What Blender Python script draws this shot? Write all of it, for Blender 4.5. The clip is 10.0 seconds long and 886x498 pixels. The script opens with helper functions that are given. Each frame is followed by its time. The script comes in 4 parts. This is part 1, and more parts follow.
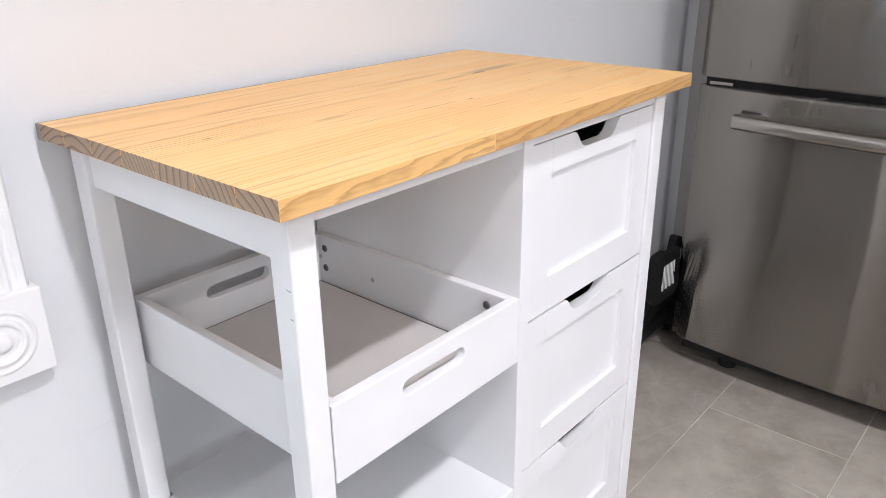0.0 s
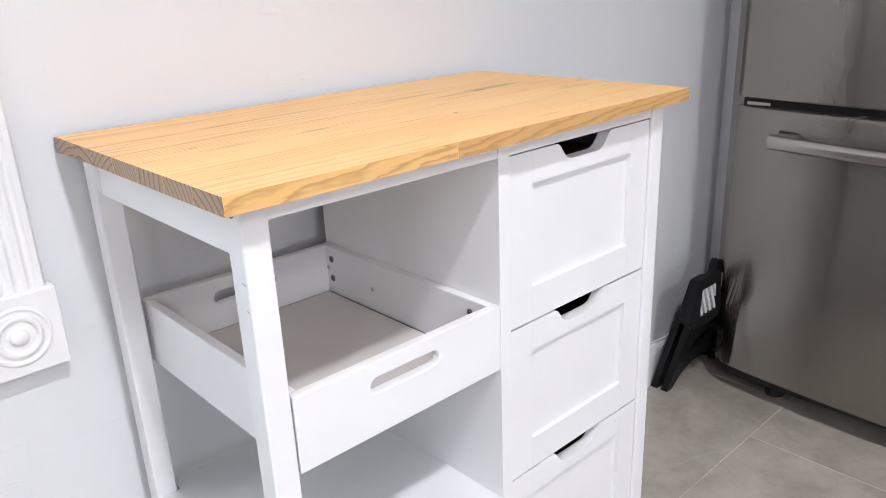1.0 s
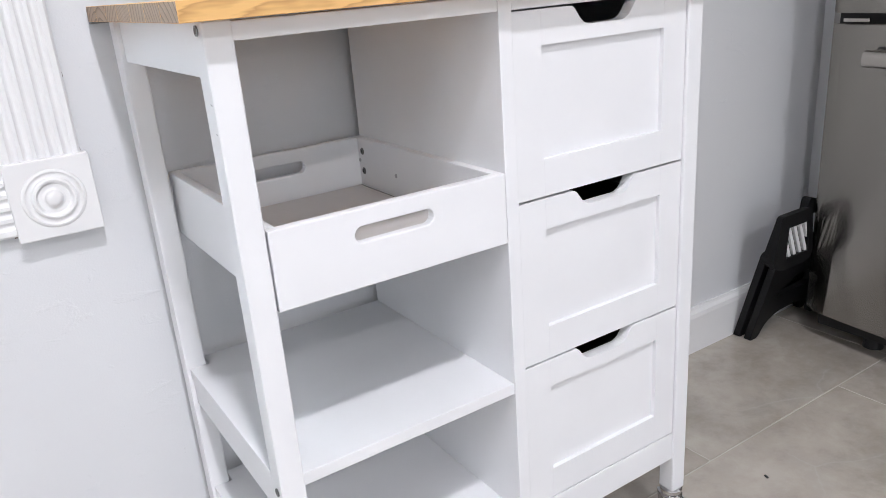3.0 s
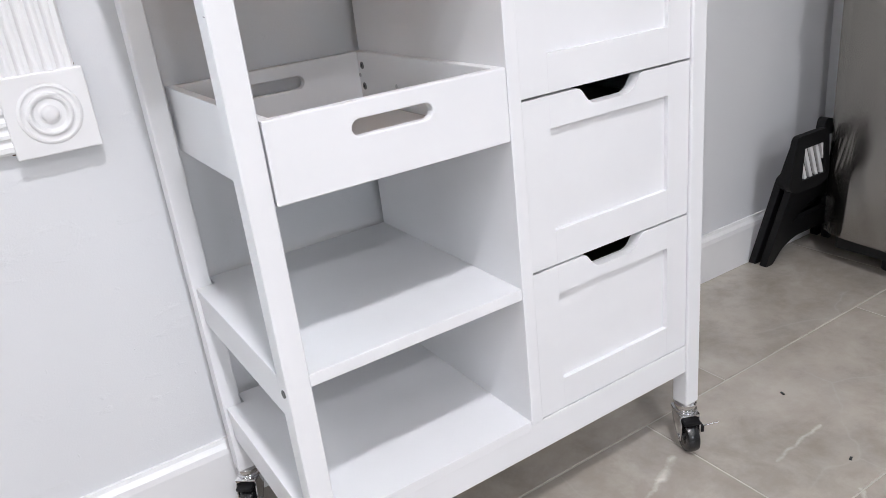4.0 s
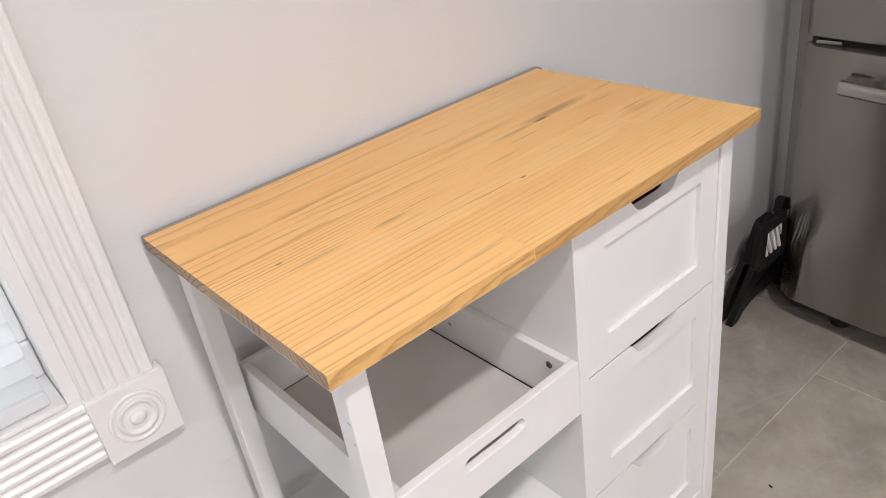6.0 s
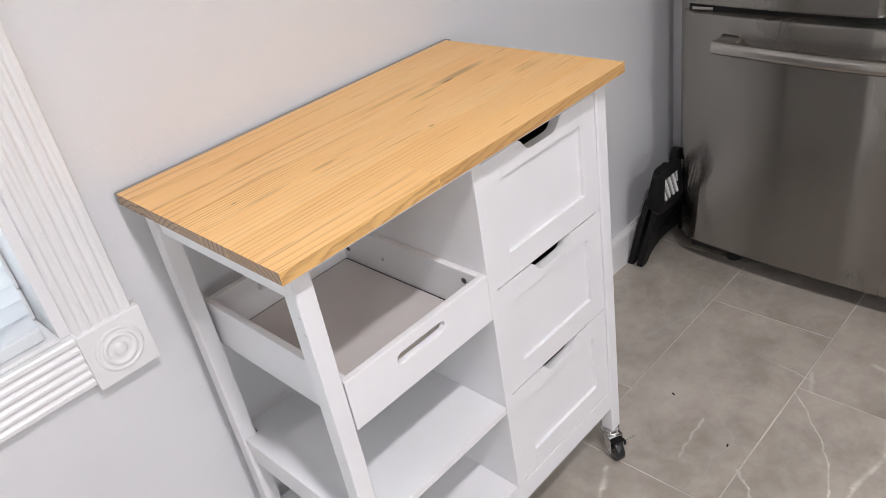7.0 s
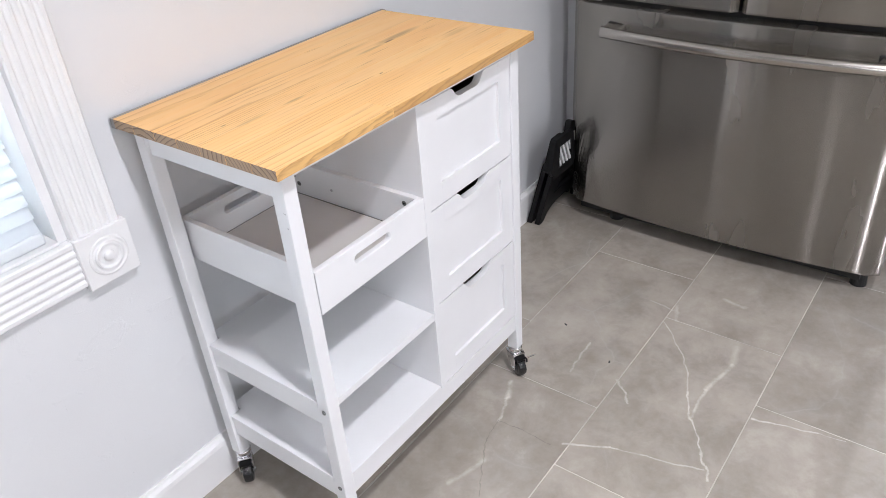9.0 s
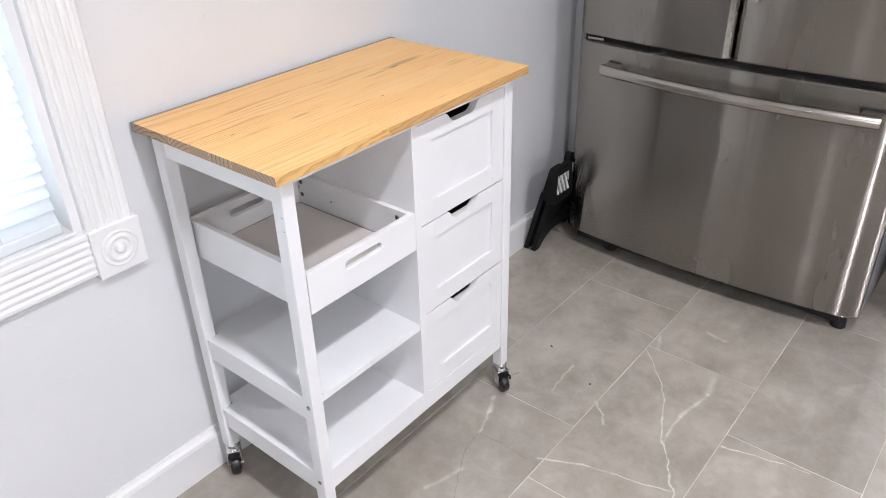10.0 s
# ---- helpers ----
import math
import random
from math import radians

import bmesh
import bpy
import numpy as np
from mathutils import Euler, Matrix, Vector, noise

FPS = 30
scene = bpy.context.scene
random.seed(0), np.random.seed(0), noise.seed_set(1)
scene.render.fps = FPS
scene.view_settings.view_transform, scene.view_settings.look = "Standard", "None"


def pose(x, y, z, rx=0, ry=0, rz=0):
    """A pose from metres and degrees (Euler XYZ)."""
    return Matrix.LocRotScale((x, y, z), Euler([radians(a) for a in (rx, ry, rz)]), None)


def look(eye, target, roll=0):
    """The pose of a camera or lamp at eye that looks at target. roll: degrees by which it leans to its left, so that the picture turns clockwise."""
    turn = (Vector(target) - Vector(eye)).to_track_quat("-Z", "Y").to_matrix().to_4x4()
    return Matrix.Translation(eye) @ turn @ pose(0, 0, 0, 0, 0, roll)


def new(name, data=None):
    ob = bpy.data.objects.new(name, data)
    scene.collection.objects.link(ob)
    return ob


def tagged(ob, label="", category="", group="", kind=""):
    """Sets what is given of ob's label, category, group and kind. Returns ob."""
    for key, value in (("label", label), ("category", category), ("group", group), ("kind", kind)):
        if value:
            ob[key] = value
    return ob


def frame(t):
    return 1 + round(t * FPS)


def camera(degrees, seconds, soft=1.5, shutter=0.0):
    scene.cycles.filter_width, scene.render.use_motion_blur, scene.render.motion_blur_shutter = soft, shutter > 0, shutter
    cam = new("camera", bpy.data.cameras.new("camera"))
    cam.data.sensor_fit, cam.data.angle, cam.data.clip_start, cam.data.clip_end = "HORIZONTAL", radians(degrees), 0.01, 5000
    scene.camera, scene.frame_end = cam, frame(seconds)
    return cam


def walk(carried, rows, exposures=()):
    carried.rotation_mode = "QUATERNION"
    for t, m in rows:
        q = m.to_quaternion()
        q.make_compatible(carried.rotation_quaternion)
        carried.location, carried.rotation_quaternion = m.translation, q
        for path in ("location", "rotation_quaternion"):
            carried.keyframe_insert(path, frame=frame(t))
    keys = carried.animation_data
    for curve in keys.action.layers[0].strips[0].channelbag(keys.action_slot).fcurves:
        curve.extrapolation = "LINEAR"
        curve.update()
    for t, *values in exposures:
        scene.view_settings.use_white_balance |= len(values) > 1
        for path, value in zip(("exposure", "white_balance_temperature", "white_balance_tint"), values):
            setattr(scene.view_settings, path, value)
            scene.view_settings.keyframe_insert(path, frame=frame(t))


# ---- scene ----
cam = camera(60.7, 10.0, soft=0.8)
PATH = [
    (0, (-0.3, -0.413, 1.025), (1.094, 0.805, 0.267), -0.7),
    (0.5, (-0.271, -0.473, 1.025), (1.072, 0.823, 0.308), -1.4),
    (1, (-0.25, -0.519, 1.008), (1.018, 0.873, 0.333), -2.4),
    (1.5, (-0.224, -0.566, 0.969), (0.974, 0.898, 0.32), -2.9),
    (1.7, (-0.211, -0.577, 0.961), (0.963, 0.902, 0.304), -2.8),
    (2, (-0.205, -0.595, 0.932), (0.929, 0.926, 0.3), -3.4),
    (2.2, (-0.198, -0.601, 0.924), (0.907, 0.938, 0.285), -3.3),
    (3.5, (-0.161, -0.635, 0.812), (0.799, 0.974, 0.111), -5.6),
    (4, (-0.167, -0.637, 0.787), (0.779, 0.955, 0.031), -6.6),
    (4.5, (-0.159, -0.602, 0.8), (0.804, 0.952, -0.011), -7.5),
    (5, (-0.148, -0.529, 0.873), (0.852, 0.97, 0.006), -8.2),
    (5.3, (-0.132, -0.472, 1.012), (0.885, 0.982, 0.09), -7.8),
    (5.5, (-0.15, -0.455, 1.098), (0.887, 0.981, 0.17), -8.4),
    (5.7, (-0.173, -0.442, 1.181), (0.866, 0.969, 0.218), -8.5),
    (6.8, (-0.302, -0.586, 1.272), (0.811, 0.729, 0.256), -10.2),
    (7, (-0.322, -0.629, 1.268), (0.81, 0.653, 0.231), -10.3),
    (7.2, (-0.344, -0.646, 1.273), (0.803, 0.595, 0.204), -10.1),
    (7.5, (-0.408, -0.646, 1.273), (0.792, 0.537, 0.195), -10.1),
    (8, (-0.502, -0.64, 1.279), (0.74, 0.477, 0.18), -9.3),
    (8.5, (-0.551, -0.731, 1.274), (0.704, 0.364, 0.167), -8.2),
    (8.8, (-0.566, -0.736, 1.298), (0.72, 0.305, 0.174), -5.2),
    (9, (-0.582, -0.751, 1.305), (0.726, 0.311, 0.228), -4.7),
    (9.2, (-0.59, -0.756, 1.329), (0.717, 0.306, 0.25), -3.5),
    (9.5, (-0.624, -0.801, 1.329), (0.689, 0.289, 0.285), -2.9),
    (10, (-0.625, -0.847, 1.331), (0.694, 0.263, 0.316), -1.7),
]
EXPOSURES = [(0.0, -0.51, 6300, 10), (2.0, -0.57, 6200, 9), (4.0, -0.64, 6250, 9), (5.0, -0.66, 6350, 9), (5.5, -0.86, 6950, 12), (7.0, -0.88, 6520, 11), (8.0, -0.74, 6320, 10), (9.0, -0.64, 6230, 10), (10.0, -0.61, 6310, 10)]
walk(cam, [(t, look(eye, target, roll)) for t, eye, target, roll in PATH], EXPOSURES)

# ---- world and lights ----
world = bpy.data.worlds.new("sky")
scene.world = world
world.use_nodes = True
sky = world.node_tree.nodes.new("ShaderNodeTexSky")
sky.sky_type, sky.sun_disc = "NISHITA", False
sky.sun_elevation, sky.sun_rotation = radians(40), radians(20)
background = world.node_tree.nodes["Background"]
background.inputs["Strength"].default_value = 0.1
world.node_tree.links.new(sky.outputs[0], background.inputs["Color"])


def lamp(name, at, target, size, power, colour, shape="DISK", size_y=None):
    data = bpy.data.lights.new(name, "AREA")
    data.shape, data.size, data.energy, data.color = shape, size, power, colour
    if size_y:
        data.size_y = size_y
    if shape == "DISK":
        data.spread = radians(150)      # recessed in the ceiling
    ob = new(name, data)
    ob.matrix_world = look(at, target)
    return ob


CEILING = 2.45
WARM = (0.985, 0.945, 0.972)
DOWNLIGHTS = [(-1.65, -1.60, 14.0), (-0.12, -1.0, 45.0), (-0.15, -2.65, 66.0), (-2.2, -0.47, 4.5)]
for lx, ly, power in DOWNLIGHTS:
    lamp("ceiling_lamp", (lx, ly, CEILING - 0.02), (lx, ly, 0), 0.13, power, WARM)

# frontal fill lamp, added in a made-up window behind the camera
FAR_X0, FAR_X1, FAR_Z0, FAR_Z1 = -1.95, -0.45, 0.90, 2.05
lamp("window_daylight", ((FAR_X0 + FAR_X1) / 2, -4.62, (FAR_Z0 + FAR_Z1) / 2), ((FAR_X0 + FAR_X1) / 2, 0, (FAR_Z0 + FAR_Z1) / 2), FAR_X1 - FAR_X0 - 0.1, 55.0, (0.97, 0.98, 1.0), "RECTANGLE", FAR_Z1 - FAR_Z0 - 0.1)


# ---- materials ----
class Nodes:
    """A small hand for wiring node materials."""

    def __init__(self, name):
        self.material = bpy.data.materials.new(name)
        self.material.use_nodes = True
        self.tree = self.material.node_tree
        self.shader = self.tree.nodes["Principled BSDF"]

    def add(self, kind, **values):
        node = self.tree.nodes.new("ShaderNode" + kind)
        if "data_type" in values:
            node.data_type = values["data_type"]
        if "blend_type" in values:
            node.blend_type = values["blend_type"]
        if "operation" in values:
            node.operation = values["operation"]
        if "feature" in values:
            node.feature = values["feature"]
        return node

    def put(self, value, socket):
        if isinstance(value, bpy.types.NodeSocket):
            self.tree.links.new(value, socket)
        else:
            socket.default_value = value

    def math(self, operation, a, b=0.0, c=0.0):
        node = self.add("Math", operation=operation)
        for k, v in enumerate((a, b, c)):
            self.put(v, node.inputs[k])
        return node.outputs[0]

    def place(self, scale=(1, 1, 1), shift=None, space="Object"):
        coords = self.add("TexCoord")
        mapping = self.add("Mapping")
        mapping.inputs["Scale"].default_value = scale
        self.put(coords.outputs[space], mapping.inputs["Vector"])
        if shift is not None:
            self.put(shift, mapping.inputs["Location"])
        return mapping.outputs[0]

    def noise(self, where, scale, detail=3.0, rough=0.55, distortion=0.0):
        node = self.add("TexNoise")
        self.put(where, node.inputs["Vector"])
        for key, value in (("Scale", scale), ("Detail", detail), ("Roughness", rough), ("Distortion", distortion)):
            node.inputs[key].default_value = value
        return node.outputs["Fac"]

    def ramp(self, fac, *stops):
        node = self.add("ValToRGB")
        while len(node.color_ramp.elements) < len(stops):
            node.color_ramp.elements.new(0.5)
        for element, (at, colour) in zip(node.color_ramp.elements, stops):
            element.position = at
            element.color = (*colour, 1) if len(colour) == 3 else colour
        self.put(fac, node.inputs[0])
        return node.outputs[0]

    def grey(self, fac, *stops):
        return self.ramp(fac, *[(at, (v, v, v)) for at, v in stops])

    def mix(self, fac, a, b, blend="MIX"):
        node = self.add("Mix", data_type="RGBA", blend_type=blend)
        self.put(fac, node.inputs[0])
        self.put((*a, 1) if isinstance(a, tuple) else a, node.inputs[6])
        self.put((*b, 1) if isinstance(b, tuple) else b, node.inputs[7])
        return node.outputs[2]

    def bump(self, height, strength, distance=0.001):
        node = self.add("Bump")
        node.inputs["Strength"].default_value, node.inputs["Distance"].default_value = strength, distance
        self.put(height, node.inputs["Height"])
        self.put(node.outputs[0], self.shader.inputs["Normal"])

    def finish(self, **values):
        for key, value in values.items():
            key = key.replace("_", " ")
            self.put((*value, 1) if isinstance(value, tuple) and len(value) == 3 else value, self.shader.inputs[key])
        return self.material


def plain(name, colour, rough, metal=0.0, spread=0.06, scale=9.0, bump=0.08, bump_scale=260.0):
    """Paint, plastic or metal with soft blotches, varied gloss and a fine grain."""
    n = Nodes(name)
    where = n.place()
    broad = n.noise(where, scale, 4)
    fine = n.noise(where, bump_scale, 3)
    low = tuple(c * (1 - spread) for c in colour)
    high = tuple(min(1, c * (1 + spread)) for c in colour)
    base = n.ramp(broad, (0.3, low), (0.7, high))
    gloss = n.grey(broad, (0.25, max(0.02, rough - 0.06)), (0.75, min(1, rough + 0.06)))
    n.bump(fine, bump, 0.0006)
    return n.finish(Base_Color=base, Roughness=gloss, Metallic=metal)


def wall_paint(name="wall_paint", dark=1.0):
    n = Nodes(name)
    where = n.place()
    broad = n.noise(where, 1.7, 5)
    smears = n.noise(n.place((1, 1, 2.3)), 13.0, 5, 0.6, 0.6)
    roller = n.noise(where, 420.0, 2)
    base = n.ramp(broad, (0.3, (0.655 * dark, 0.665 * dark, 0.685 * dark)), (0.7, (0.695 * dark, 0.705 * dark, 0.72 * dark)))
    patch = n.grey(smears, (0.60, 0.0), (0.74, 1.0))
    scuff = n.grey(n.noise(n.place((3, 3, 1)), 21.0, 4, 0.7), (0.70, 0.0), (0.74, 1.0))
    base = n.mix(n.math("MULTIPLY", scuff, 0.25), base, (0.70 * dark, 0.70 * dark, 0.70 * dark))
    height = n.math("ADD", n.math("MULTIPLY", patch, 1.2), n.math("MULTIPLY", roller, 0.35))
    n.bump(n.math("ADD", height, n.math("MULTIPLY", scuff, 1.0)), 0.5, 0.0010)
    return n.finish(Base_Color=base, Roughness=n.grey(broad, (0.3, 0.42), (0.7, 0.52)))


def pine():
    """Glued pine: growth rings cut along the board, a warm clear coat, small knots and streaks."""
    n = Nodes("pine")
    info = n.add("ObjectInfo").outputs["Random"]
    shift = n.add("CombineXYZ")
    n.put(n.math("MULTIPLY", info, 37.0), shift.inputs[0])
    n.put(n.math("MULTIPLY", info, 3.1), shift.inputs[1])
    n.put(n.math("MULTIPLY", info, 11.0), shift.inputs[2])
    where = n.place((1, 1, 1), shift.outputs[0])
    along = n.place((1.6, 14, 14), shift.outputs[0])
    split = n.add("SeparateXYZ")
    n.put(n.place(), split.inputs[0])
    centre_y = n.math("MULTIPLY_ADD", n.math("FRACT", n.math("MULTIPLY", info, 7.31)), 0.36, 0.0)
    depth = n.math("MULTIPLY_ADD", n.math("FRACT", n.math("MULTIPLY", info, 3.77)), -0.07, -0.012)
    dy = n.math("SUBTRACT", split.outputs[1], centre_y)
    dz = n.math("SUBTRACT", n.math("SUBTRACT", split.outputs[2], 0.84), depth)
    radius = n.math("SQRT", n.math("ADD", n.math("MULTIPLY", dy, dy), n.math("MULTIPLY", dz, dz)))
    wander = n.math("MULTIPLY", n.math("SUBTRACT", n.noise(n.place((1.1, 5, 5), shift.outputs[0]), 3.0, 2), 0.5), 0.012)
    small = n.math("MULTIPLY", n.math("SUBTRACT", n.noise(along, 7.0, 3), 0.5), 0.0016)
    rings = n.math("FRACT", n.math("MULTIPLY", n.math("ADD", n.math("ADD", radius, wander), small), n.math("MULTIPLY_ADD", n.math("FRACT", n.math("MULTIPLY", info, 5.13)), 90.0, 95.0)))
    late = n.ramp(rings, (0.0, (0, 0, 0)), (0.60, (0.12, 0.12, 0.12)), (0.90, (1, 1, 1)), (0.985, (0.0, 0.0, 0.0)))
    broken = n.grey(n.noise(n.place((5, 40, 40), shift.outputs[0]), 2.4, 4), (0.32, 0.1), (0.56, 1.0))
    full = late
    late = n.math("MULTIPLY", n.math("MULTIPLY", late, broken), n.math("MULTIPLY_ADD", n.math("FRACT", n.math("MULTIPLY", info, 9.7)), 0.70, 0.50))
    fading = n.math("ADD", split.outputs[0], n.math("MULTIPLY", n.noise(n.place((2, 14, 14), shift.outputs[0]), 1.5, 2), 0.35))
    late = n.math("MULTIPLY", late, n.grey(fading, (0.18, 1.0), (0.60, 0.22)))
    tone = n.grey(info, (0.0, 0.25), (1.0, 0.80))
    base = n.mix(tone, (0.86, 0.54, 0.22), (0.80, 0.455, 0.16))
    base = n.mix(n.grey(n.noise(n.place((2, 22, 22), shift.outputs[0]), 1.7, 3), (0.35, 0.0), (0.7, 0.55)), base, (0.79, 0.515, 0.235))
    base = n.mix(n.math("MULTIPLY", late, 0.90), base, (0.42, 0.17, 0.045))
    warm = n.grey(n.noise(n.place((3, 16, 16), shift.outputs[0]), 1.3, 3), (0.48, 0.0), (0.72, 0.5))
    base = n.mix(warm, base, (0.76, 0.40, 0.135))
    dashes = n.grey(n.noise(n.place((9, 260, 260), shift.outputs[0]), 1.0, 2, 0.4), (0.66, 0.0), (0.74, 1.0))
    base = n.mix(n.math("MULTIPLY", dashes, 0.55), base, (0.36, 0.16, 0.05))
    for kx, ky, along_x, along_y, depth_of in ((0.361, 0.121, 0.0060, 0.0024, 0.9), (0.509, 0.227, 0.018, 0.0042, 0.95), (0.545, 0.234, 0.075, 0.0120, 0.55), (0.455, 0.226, 0.05, 0.006, 0.35), (0.070, 0.194, 0.0060, 0.0028, 0.7), (0.200, 0.170, 0.030, 0.0050, 0.4), (0.105, 0.170, 0.040, 0.0060, 0.25), (0.610, 0.140, 0.045, 0.012, 0.22), (0.42, 0.262, 0.09, 0.006, 0.28)):
        px = n.math("DIVIDE", n.math("SUBTRACT", split.outputs[0], kx), along_x)
        py = n.math("DIVIDE", n.math("ADD", n.math("SUBTRACT", split.outputs[1], ky), n.math("MULTIPLY", small, 1.6)), along_y)
        away = n.math("SQRT", n.math("ADD", n.math("MULTIPLY", px, px), n.math("MULTIPLY", py, py)))
        spot = n.grey(away, (0.35, depth_of), (1.0, 0.0))
        base = n.mix(spot, base, (0.17, 0.075, 0.025))
    n.add("NewGeometry")
    axis = n.add("SeparateXYZ")
    n.put(n.tree.nodes["Geometry"].outputs["Normal"], axis.inputs[0])
    end = n.grey(n.math("ABSOLUTE", axis.outputs[0]), (0.8, 0.0), (0.95, 1.0))
    fibre = n.grey(n.noise(n.place((400, 400, 400)), 1.0, 2), (0.3, 0.0), (0.7, 0.35))
    cut = n.mix(fibre, (0.40, 0.28, 0.185), (0.27, 0.18, 0.115))
    cut = n.mix(n.math("MULTIPLY", full, 0.85), cut, (0.105, 0.062, 0.038))
    # the front edge shows long bands that slant through the board, other ones past the joint
    front = n.grey(n.math("ABSOLUTE", axis.outputs[1]), (0.8, 0.0), (0.95, 1.0))
    beyond = n.math("GREATER_THAN", split.outputs[0], 0.248)
    swing = n.math("MULTIPLY", n.noise(n.place((9, 9, 60)), 1.0, 3), 3.4)
    phase = n.math("ADD", n.math("SUBTRACT", n.math("MULTIPLY", split.outputs[2], 105.0), n.math("MULTIPLY", split.outputs[0], 12.0)), n.math("ADD", swing, n.math("MULTIPLY", beyond, 0.45)))
    bands = n.ramp(n.math("FRACT", phase), (0.0, (0, 0, 0)), (0.45, (0.1, 0.1, 0.1)), (0.86, (1, 1, 1)), (1.0, (0.0, 0.0, 0.0)))
    edge = n.mix(beyond, (0.70, 0.43, 0.165), (0.56, 0.325, 0.12))
    edge = n.mix(n.math("MULTIPLY", bands, 0.62), edge, (0.30, 0.145, 0.045))
    base = n.mix(front, base, edge)
    base = n.mix(end, base, cut)
    n.bump(n.math("ADD", late, dashes), 0.12, 0.0004)
    gloss = n.math("ADD", n.grey(n.noise(along, 3.0, 3), (0.3, 0.36), (0.7, 0.46)), n.math("MULTIPLY", end, 0.15))
    return n.finish(Base_Color=base, Roughness=gloss, Specular_IOR_Level=0.5)


VEINS = [(1.015, -0.194, 0.918, -0.292, 0.0032, 0.75), (0.918, -0.292, 0.833, -0.337, 0.0032, 0.85), (0.833, -0.337, 0.726, -0.380, 0.0045, 0.9),
         (0.726, -0.380, 0.640, -0.438, 0.0040, 0.85), (0.640, -0.438, 0.561, -0.486, 0.0045, 0.8), (0.717, -0.390, 0.821, -0.384, 0.0060, 0.6),
         (0.821, -0.384, 0.939, -0.406, 0.0085, 0.6), (0.939, -0.406, 1.010, -0.395, 0.014, 0.3), (0.489, -0.184, 0.535, -0.275, 0.0050, 0.8),
         (0.535, -0.275, 0.555, -0.361, 0.0035, 0.75), (0.555, -0.361, 0.581, -0.465, 0.0035, 0.6), (0.785, -0.504, 0.797, -0.551, 0.0050, 0.95),
         (0.797, -0.551, 0.817, -0.636, 0.0035, 0.9), (0.817, -0.636, 0.825, -0.694, 0.0025, 0.6), (0.742, -0.194, 0.712, -0.230, 0.0055, 0.6),
         (0.712, -0.230, 0.681, -0.249, 0.0045, 0.5), (1.100, -0.203, 1.037, -0.226, 0.0085, 0.5), (1.192, -0.298, 1.186, -0.359, 0.011, 0.5),
         (0.596, 0.025, 0.548, -0.001, 0.011, 0.65), (0.548, -0.001, 0.469, -0.022, 0.0055, 0.6), (0.833, -0.072, 0.709, -0.082, 0.0055, 0.5),
         (1.088, -0.134, 1.076, -0.202, 0.0050, 0.4), (0.356, -0.064, 0.259, -0.033, 0.010, 0.35)]
CRACKS = [(0.469, -0.022, 0.472, -0.161, 0.0022, 0.7), (0.469, -0.022, 0.409, -0.031, 0.0022, 0.6), (0.409, -0.031, 0.265, -0.107, 0.0022, 0.7)]


